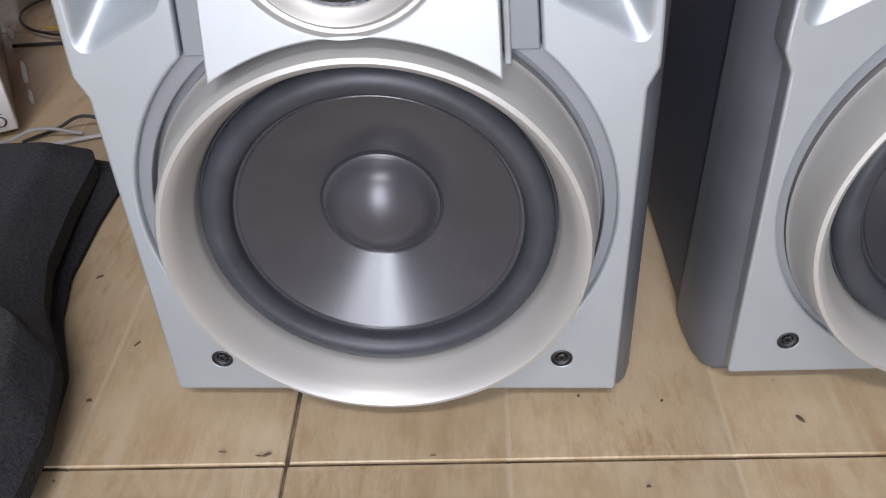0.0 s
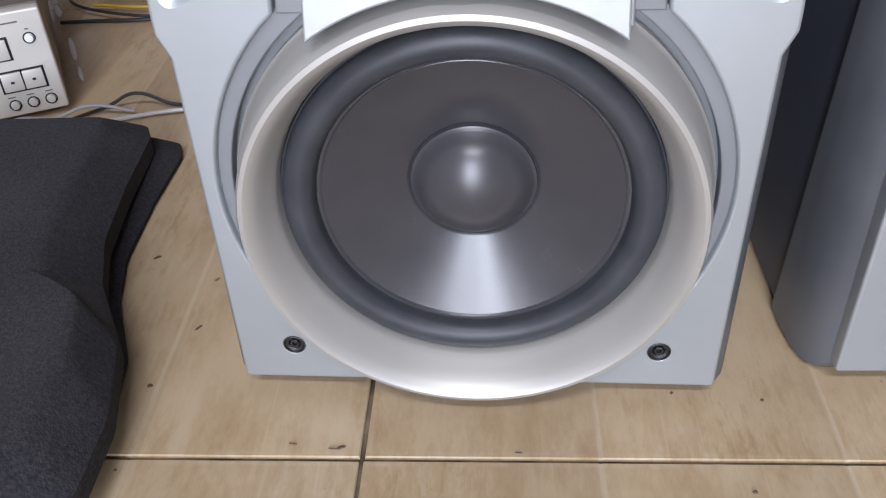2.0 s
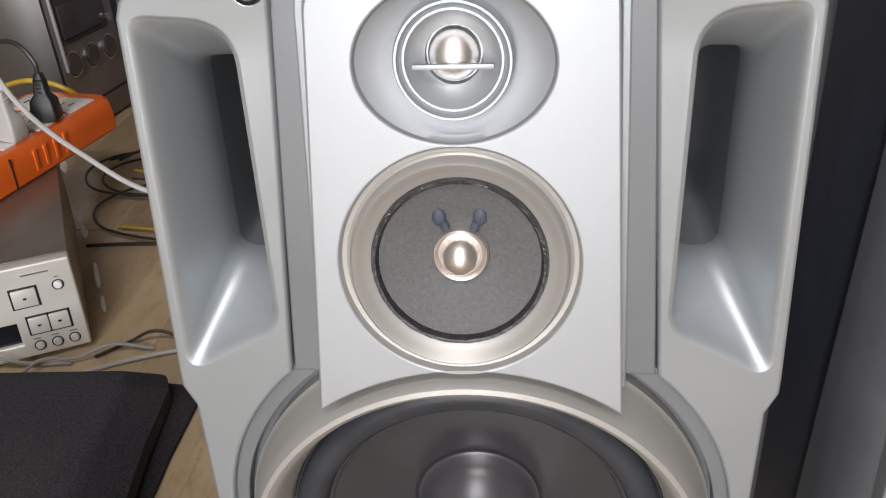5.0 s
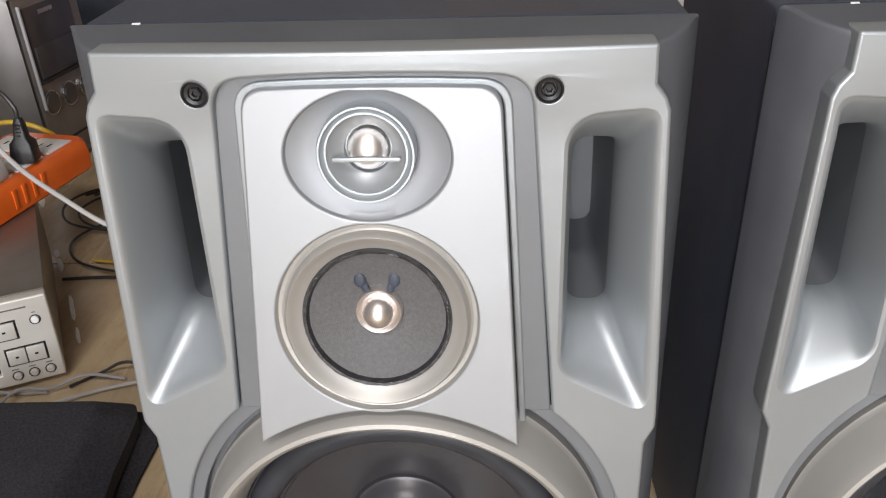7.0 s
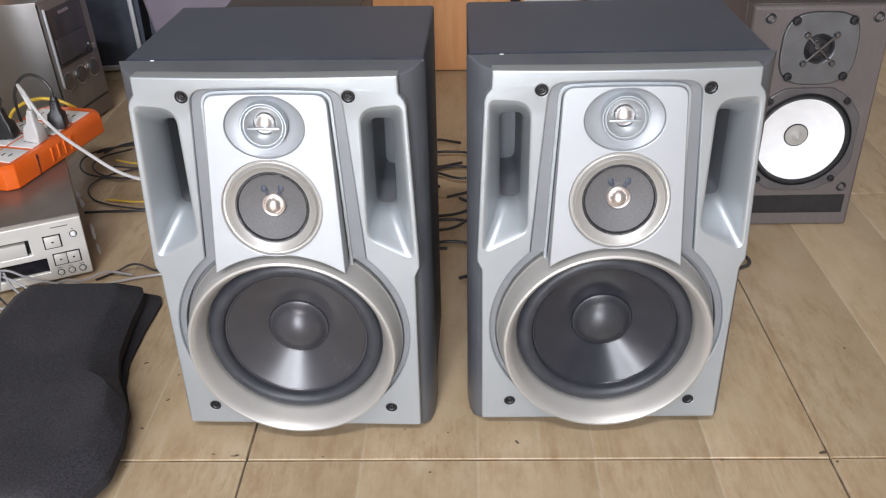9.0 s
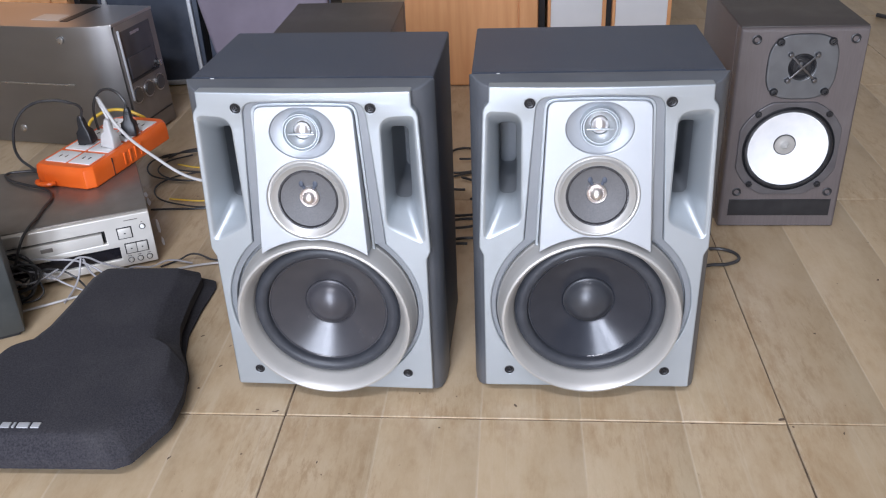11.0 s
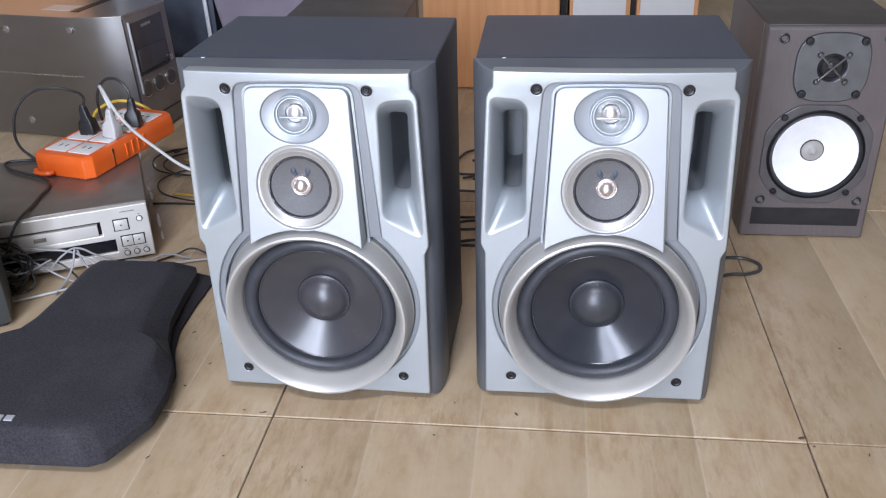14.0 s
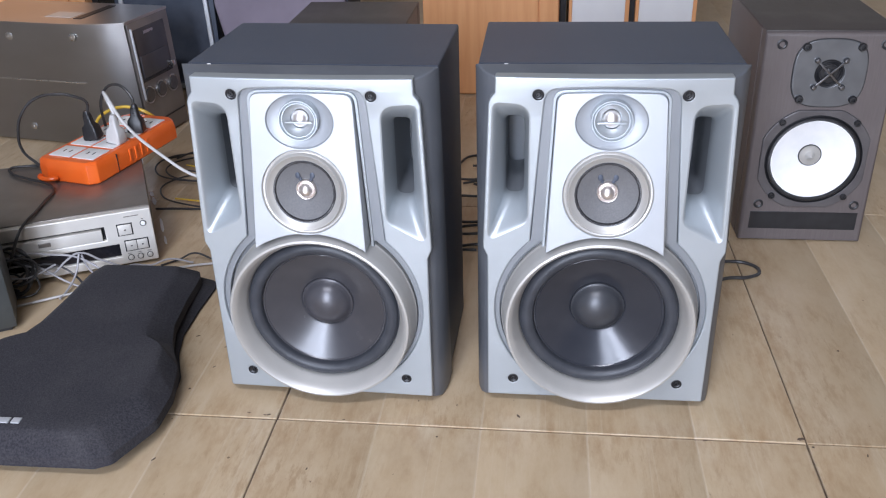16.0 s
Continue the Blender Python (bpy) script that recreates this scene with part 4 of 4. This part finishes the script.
def wood_cabinet(m):
    c = thing("wood_cabinet", m, "orange wood-veneer cabinet standing at the back", "cabinet")
    part("carcass", box(0, 0.318, 0.006, 0.30, 0.0, 0.66, 0.003), WOOD, c, "orange wood veneer")
    part("front_board", box(0.002, 0.27, 0, 0.008, 0.004, 0.656, 0.002), WOOD, c, "orange veneered board")
    part("side_strip", box(0.2735, 0.316, -0.001, 0.008, 0.004, 0.656, 0.002), WOOD, c, "orange veneered edge strip")
    # black strip added to darken the space at the cabinet's right side
    part("dark_gap", box(0.3185, 0.334, 0.03, 0.29, 0.0, 0.64), BLACK, c, "black filler strip that darkens the gap beside the cabinet")
    return c


wood = wood_cabinet(pose(-0.022, 1.62, 0))
far_wood = copy_thing(wood, pose(-1.215, 1.72, 0))
far_wood["label"] = "brown wood cabinet half hidden behind the silver receiver"


def white_panel_box(m):
    c = thing("white_fronted_speaker", m, "white-fronted box with thin orange wood edges, standing at the back", "cabinet", "white-fronted boxes")
    part("carcass", box(0, 0.137, 0.006, 0.24, 0.0, 0.60, 0.002), WOOD, c, "orange wood box")
    part("front", box(0.007, 0.127, -0.001, 0.0075, 0.006, 0.594, 0.003), WHITE_PANEL, c, "white front")
    return c


wb = white_panel_box(pose(0.318, 1.62, 0))
copy_thing(wb, pose(0.469, 1.62, 0))
# black filler added to darken the gap between the two boxes
part_gap = tagged(part("dark_board", box(0.456, 0.468, 1.64, 1.86, 0, 0.58), BLACK), "narrow black filler that darkens the gap between two white-fronted boxes", "board")


def grey_box(m):
    g = thing("grey_metal_case", m, "plain grey metal case standing beside the black grilles", "metal case")
    part("shell", box(-0.26, 0, 0.0, 0.085, 0.006, 0.20, 0.003), DARKCASE, g, "grey sheet metal shell")
    part("base", box(-0.25, -0.008, 0.006, 0.08, 0.0, 0.007), BLACK, g, "dark base")
    return g


grey_box(pose(-0.470, 0.532, 0, 0, 0, 30))


# ---- cables ----
P1, P2, P3 = on_strip(-0.018, 0.100, TOPZ + 0.047), on_strip(0.037, 0.101, TOPZ + 0.047), on_strip(0.038, 0.152, TOPZ + 0.047)
cable([P1, P1 + Vector((0.004, -0.002, 0.018)), (-0.523, 0.91, 0.221), (-0.549, 0.90, 0.2285), (-0.586, 0.895, 0.2215), (-0.613, 0.89, 0.197), (-0.627, 0.888, 0.163), (-0.627, 0.888, 0.130), (-0.605, 0.882, 0.112), on_strip(-0.050, 0.012, 0.014)], 0.0025, WIRE_BLACK, "thin black mains cable arching over the power strip", "mains_cable")
cable([P2, P2 + Vector((-0.01, 0.0, 0.035)), P2 + Vector((-0.005, -0.01, 0.042)), P2 + Vector((0.03, -0.03, -0.004)), P2 + Vector((0.09, -0.045, -0.052)), P2 + Vector((0.15, -0.045, -0.092)), P2 + Vector((0.21, -0.02, -0.112)), P2 + Vector((0.28, 0.02, -0.135))], 0.0027, WIRE_WHITE, "white mains cable running off the power strip", "mains_cable")
cable([P3, P3 + Vector((0.0, 0.0, 0.015)), P3 + Vector((-0.03, 0.01, 0.035)), P3 + Vector((-0.065, 0.02, 0.01)), P3 + Vector((-0.075, 0.03, -0.05)), P3 + Vector((-0.08, 0.06, -0.11))], 0.0026, WIRE_BLACK, "black mains cable behind the power strip", "mains_cable")
cable([(-0.585, 1.06, 0.09), (-0.574, 1.06, 0.125), (-0.558, 1.06, 0.139), (-0.523, 1.06, 0.152), (-0.496, 1.06, 0.1505), (-0.475, 1.06, 0.143), (-0.463, 1.066, 0.129), (-0.470, 1.070, 0.120)], 0.0030, WIRE_YELLOW, "yellow cable arching behind the power strip", "yellow_cable")
cable([on_strip(-0.050, 0.012, 0.012), (-0.600, 0.886, 0.1025), (-0.630, 0.885, 0.1025), (-0.649, 0.876, 0.1025), (-0.640, 0.858, 0.1025), (-0.595, 0.832, 0.1025), (-0.548, 0.812, 0.1025), (-0.525, 0.786, 0.1025), (-0.519, 0.745, 0.1025), (-0.513, 0.708, 0.1025), (-0.509, 0.668, 0.1025), (-0.510, 0.646, 0.094), (-0.525, 0.632, 0.055), (-0.55, 0.625, 0.02)], 0.0023, WIRE_BLACK, "black cable lying over the disc player's lid", "mains_cable")

rnd = random.Random(4)


def coil(cx, cy, rx, ry, start, turns, z):
    """Points of a loose coil that lies on the floor, uneven and slightly climbing."""
    pts = []
    for k in range(int(turns * 8) + 1):
        a = start + k * math.pi / 4
        g = 1 + rnd.uniform(-0.06, 0.06)
        pts.append((cx + rx * g * math.cos(a), cy + ry * g * math.sin(a), z + 0.0012 * k + rnd.uniform(0, 0.003)))
    return pts


for cx, cy, rx, ry, start, turns, z, yellow in ((-0.392, 1.128, 0.108, 0.082, 0.4, 1.1, 0.003, False), (-0.380, 1.120, 0.098, 0.070, 2.1, 1.2, 0.006, False), (-0.365, 1.140, 0.100, 0.060, 4.0, 0.9, 0.010, False),
                                                (-0.340, 1.022, 0.112, 0.086, 1.2, 1.0, 0.003, False), (-0.350, 1.034, 0.104, 0.078, 4.1, 0.4, 0.005, True), (-0.385, 1.165, 0.090, 0.062, 4.0, 0.35, 0.011, True)):
    cable(coil(cx, cy, rx, ry, start, turns, z), 0.0017, WIRE_YELLOW if yellow else WIRE_BLACK, "yellow cable coiled on the floor behind the disc player" if yellow else "black cable coiled on the floor behind the disc player", "coiled_cable")
cable([(-0.43, 0.934, 0.003), (-0.395, 0.937, 0.003), (-0.35, 0.938, 0.003), (-0.28, 0.95, 0.003), (-0.20, 0.99, 0.003)], 0.0021, WIRE_BLACK, "black cable stretched across the tiles behind the disc player", "coiled_cable")
for i in range(7):
    cx, cy = 0.165 + rnd.uniform(-0.02, 0.02), 0.78 + i * 0.062
    pts = [(cx + 0.075 * math.cos(a) * rnd.uniform(0.6, 1.1), cy + 0.055 * math.sin(a) + rnd.uniform(-0.01, 0.01), 0.004 + 0.004 * (i % 3)) for a in [rnd.uniform(0, 6) + k * 0.85 for k in range(1)] for a in [a + k * 0.85 for k in range(6)]]
    cable(pts, 0.0024, WIRE_BLACK, "thin dark cable tangled on the floor behind the speakers", "coiled_cable")
cable([(0.50, 0.70, 0.004), (0.545, 0.737, 0.003), (0.578, 0.742, 0.003), (0.597, 0.760, 0.003), (0.585, 0.785, 0.003), (0.548, 0.790, 0.003), (0.49, 0.775, 0.003)], 0.0026, WIRE_BLACK, "thin black wire looping on the tiles beside a speaker", "speaker_wire")


def at_front(u, v, out):
    return PLAYER @ Vector((-u, -out, v * 1.25))


for k, (pts, material, words) in enumerate((
    ([(0.02, 0.003, 0.02), (0.05, 0.006, 0.012), (0.085, 0.022, 0.012), (0.115, 0.036, 0.010), (0.135, 0.030, 0.014), (0.16, 0.018, 0.02), (0.19, 0.034, 0.02), (0.25, 0.03, 0.02)], WIRE_GREY, "grey"),
    ([(0.115, 0.036, 0.014), (0.125, 0.015, 0.03), (0.140, 0.004, 0.05), (0.15, 0.003, 0.07)], WIRE_GREY, "grey"),
    ([(0.112, 0.034, 0.012), (0.105, 0.016, 0.02), (0.09, 0.006, 0.03), (0.06, 0.003, 0.04)], WIRE_GREY, "grey"),
    ([(0.17, 0.02, 0.02), (0.20, 0.04, 0.015), (0.235, 0.034, 0.02), (0.25, 0.012, 0.03), (0.22, 0.004, 0.04), (0.18, 0.006, 0.035), (0.18, 0.02, 0.025)], WIRE_BLACK, "black"),
    ([(0.19, 0.012, 0.03), (0.215, 0.028, 0.02), (0.24, 0.02, 0.02), (0.245, 0.006, 0.035), (0.21, 0.003, 0.045)], WIRE_BLACK, "black"),
    ([(0.15, 0.03, 0.02), (0.19, 0.022, 0.03), (0.22, 0.025, 0.03), (0.27, 0.02, 0.03)], WIRE_GREY, "grey"),
    ([(0.27, 0.040, 0.012), (0.235, 0.046, 0.010), (0.20, 0.040, 0.012), (0.17, 0.026, 0.018), (0.145, 0.012, 0.03), (0.12, 0.003, 0.045)], WIRE_GREY, "grey"),
    ([(0.26, 0.022, 0.02), (0.225, 0.036, 0.014), (0.19, 0.046, 0.010), (0.155, 0.040, 0.010), (0.125, 0.034, 0.012), (0.10, 0.022, 0.018), (0.08, 0.008, 0.03)], WIRE_GREY, "grey"),
    ([(0.24, 0.008, 0.03), (0.21, 0.018, 0.022), (0.175, 0.030, 0.014), (0.15, 0.026, 0.014), (0.13, 0.014, 0.02), (0.115, 0.003, 0.04)], WIRE_BLACK, "black"),
    ([(0.07, 0.003, 0.035), (0.045, 0.010, 0.018), (0.015, 0.006, 0.02), (-0.015, 0.010, 0.02), (-0.05, 0.003, 0.03)], WIRE_GREY, "grey"),
    ([(0.0, 0.003, 0.02), (-0.03, 0.003, 0.01), (-0.055, 0.012, 0.02), (-0.085, 0.003, 0.035), (-0.13, 0.003, 0.05)], WIRE_BLACK, "black"))):
    cable([at_front(*p) for p in pts], 0.0016, material, f"thin {words} cable in front of the disc player", "signal_cable")
for k in range(5):
    cu, cv, ru, rv = 0.205 + rnd.uniform(-0.016, 0.022), rnd.uniform(0.024, 0.034), rnd.uniform(0.020, 0.036), rnd.uniform(0.014, 0.027)
    start, lean_out = rnd.uniform(0, 6), rnd.uniform(0.2, 0.7)
    ring_pts = []
    for q in range(10):
        a = start + q * 0.74
        v = max(0.004, cv + rv * math.sin(a) * rnd.uniform(0.85, 1.1))
        ring_pts.append(at_front(cu + ru * math.cos(a) * rnd.uniform(0.9, 1.1), v, 0.036 - lean_out * v + rnd.uniform(0, 0.006)))
    cable(ring_pts, 0.0020, WIRE_BLACK, "black cable looped in front of the disc player", "signal_cable")
cable([(-0.545, 0.56, 0.004), (-0.40, 0.655, 0.004), (-0.30, 0.72, 0.004), (-0.20, 0.745, 0.004), (-0.10, 0.75, 0.004)], 0.0019, WIRE_WHITE, "cream cable lying on the tiles", "signal_cable")
cable([(1.30, 2.20, 0.005), (1.36, 2.12, 0.005), (1.45, 2.06, 0.005), (1.60, 2.05, 0.005), (1.75, 2.15, 0.005)], 0.006, WIRE_BLACK, "thick black cable on the far tiles", "mains_cable")

# ---- floor tiles ----
S, X0, Y0 = 0.616, -0.046, 0.363
def plank_tile():
    """One tile, moulded as five planks with shallow pale grooves between them."""
    lo, hi = 0.0011, S - 0.0011
    prof = [(lo, -0.010), (lo, -0.0007), (lo + 0.0007, 0.0)]
    for k in range(1, 5):
        x = S * k / 5
        prof += [(x - 0.0011, 0.0), (x - 0.0003, -0.0004), (x + 0.0003, -0.0004), (x + 0.0011, 0.0)]
    prof += [(hi - 0.0007, 0.0), (hi, -0.0007), (hi, -0.010)]
    bm = bmesh.new()
    rows = [[bm.verts.new((x, y, z - drop if z > -0.005 else z)) for x, z in prof] for y, drop in ((lo, 0.0007), (lo + 0.0007, 0.0), (hi - 0.0007, 0.0), (hi, 0.0007))]
    for a, b in zip(rows, rows[1:]):
        for p, q, u, v in zip(a, a[1:], b[1:], b):
            bm.faces.new((p, q, u, v))
    bm.faces.new(rows[0])
    bm.faces.new(rows[-1][::-1])
    return bm


base = plank_tile()
tile_mesh = bpy.data.meshes.new("tile")
bmesh.ops.recalc_face_normals(base, faces=base.faces[:])
base.to_mesh(tile_mesh)
base.free()
finish(tile_mesh, TILE)
for i in range(-4, 5):
    for j in range(-5, 4):
        t = new("tile", tile_mesh)
        t.parent = floor
        t.matrix_basis = pose(X0 + i * S + rnd.uniform(-0.0005, 0.0005), Y0 + j * S, -0.0002 + rnd.uniform(-0.0003, 0.0002), rnd.uniform(-0.03, 0.03), rnd.uniform(-0.03, 0.03), 0)

# ---- small debris on the tiles ----
def flake(x, y, length, width, turn, material, label):
    n = 9
    edge = [(length / 2 * math.cos(2 * math.pi * i / n) * rnd.uniform(0.75, 1.1), width / 2 * math.sin(2 * math.pi * i / n) * rnd.uniform(0.6, 1.3)) for i in range(n)]
    bm = loft([[(a, b, 0.0) for a, b in edge], [(a * 0.8, b * 0.7, 0.0007) for a, b in edge]], cap=True)
    ob = part("debris_flake", bm, material, at=pose(x, y, 0.0, 0, 0, turn))
    return tagged(ob, label, "debris", "debris on the tiles")


DIRT = mat("dark_dirt", (0.07, 0.048, 0.032), (0.15, 0.10, 0.066), 0.9, 0.0, 200, bump=0.6, fine=600)
for x, y, l, w, a in ((-0.206, 0.534, 0.007, 0.002, 35), (0.243, 0.389, 0.008, 0.003, -55), (0.150, 0.344, 0.003, 0.002, 0),
                      (0.565, 0.371, 0.010, 0.006, 10), (0.575, 0.357, 0.004, 0.003, 0), (-0.058, 0.370, 0.005, 0.0018, 20), (0.205, 0.437, 0.003, 0.003, 0),
                      (0.168, 0.405, 0.002, 0.002, 0), (0.12, 0.41, 0.002, 0.002, 0), (-0.168, 0.281, 0.007, 0.002, 60), (0.011, 0.279, 0.005, 0.0015, 75), (-0.174, 0.414, 0.004, 0.003, 0), (-0.159, 0.463, 0.006, 0.0015, 50), (0.631, 0.347, 0.006, 0.002, 80), (0.656, 0.555, 0.004, 0.003, 0), (0.79, 0.70, 0.006, 0.003, 40), (0.86, 0.62, 0.004, 0.003, 0)):
    flake(x, y, l, w, a, DIRT, "tiny dark flake of dirt on the beige tiles")
for x, y, l in ((-0.084, 0.3722, 0.006), (-0.062, 0.3690, 0.007), (0.035, 0.3672, 0.004), (0.457, 0.3600, 0.006)):
    flake(x, y, l, 0.0006, rnd.uniform(-12, 12), DIRT, "thin dark scrap beside a tile joint")

# thin whitish streaks in a line beside the disc player
PALE_STREAK = mat("streak_white", (0.82, 0.81, 0.79), (0.88, 0.87, 0.85), 0.5, 0.0, 120, bump=0.4, fine=500)
for x, y, l, w in ((-0.396, 0.876, 0.075, 0.0060), (-0.366, 0.818, 0.040, 0.0045), (-0.450, 0.974, 0.040, 0.0075), (-0.468, 1.006, 0.026, 0.0090), (-0.556, 1.165, 0.060, 0.0090)):
    smear = flake(x, y, l, w, -63, PALE_STREAK, "thin whitish streak on the tiles beside the disc player")
    smear.name = "paint_smear"
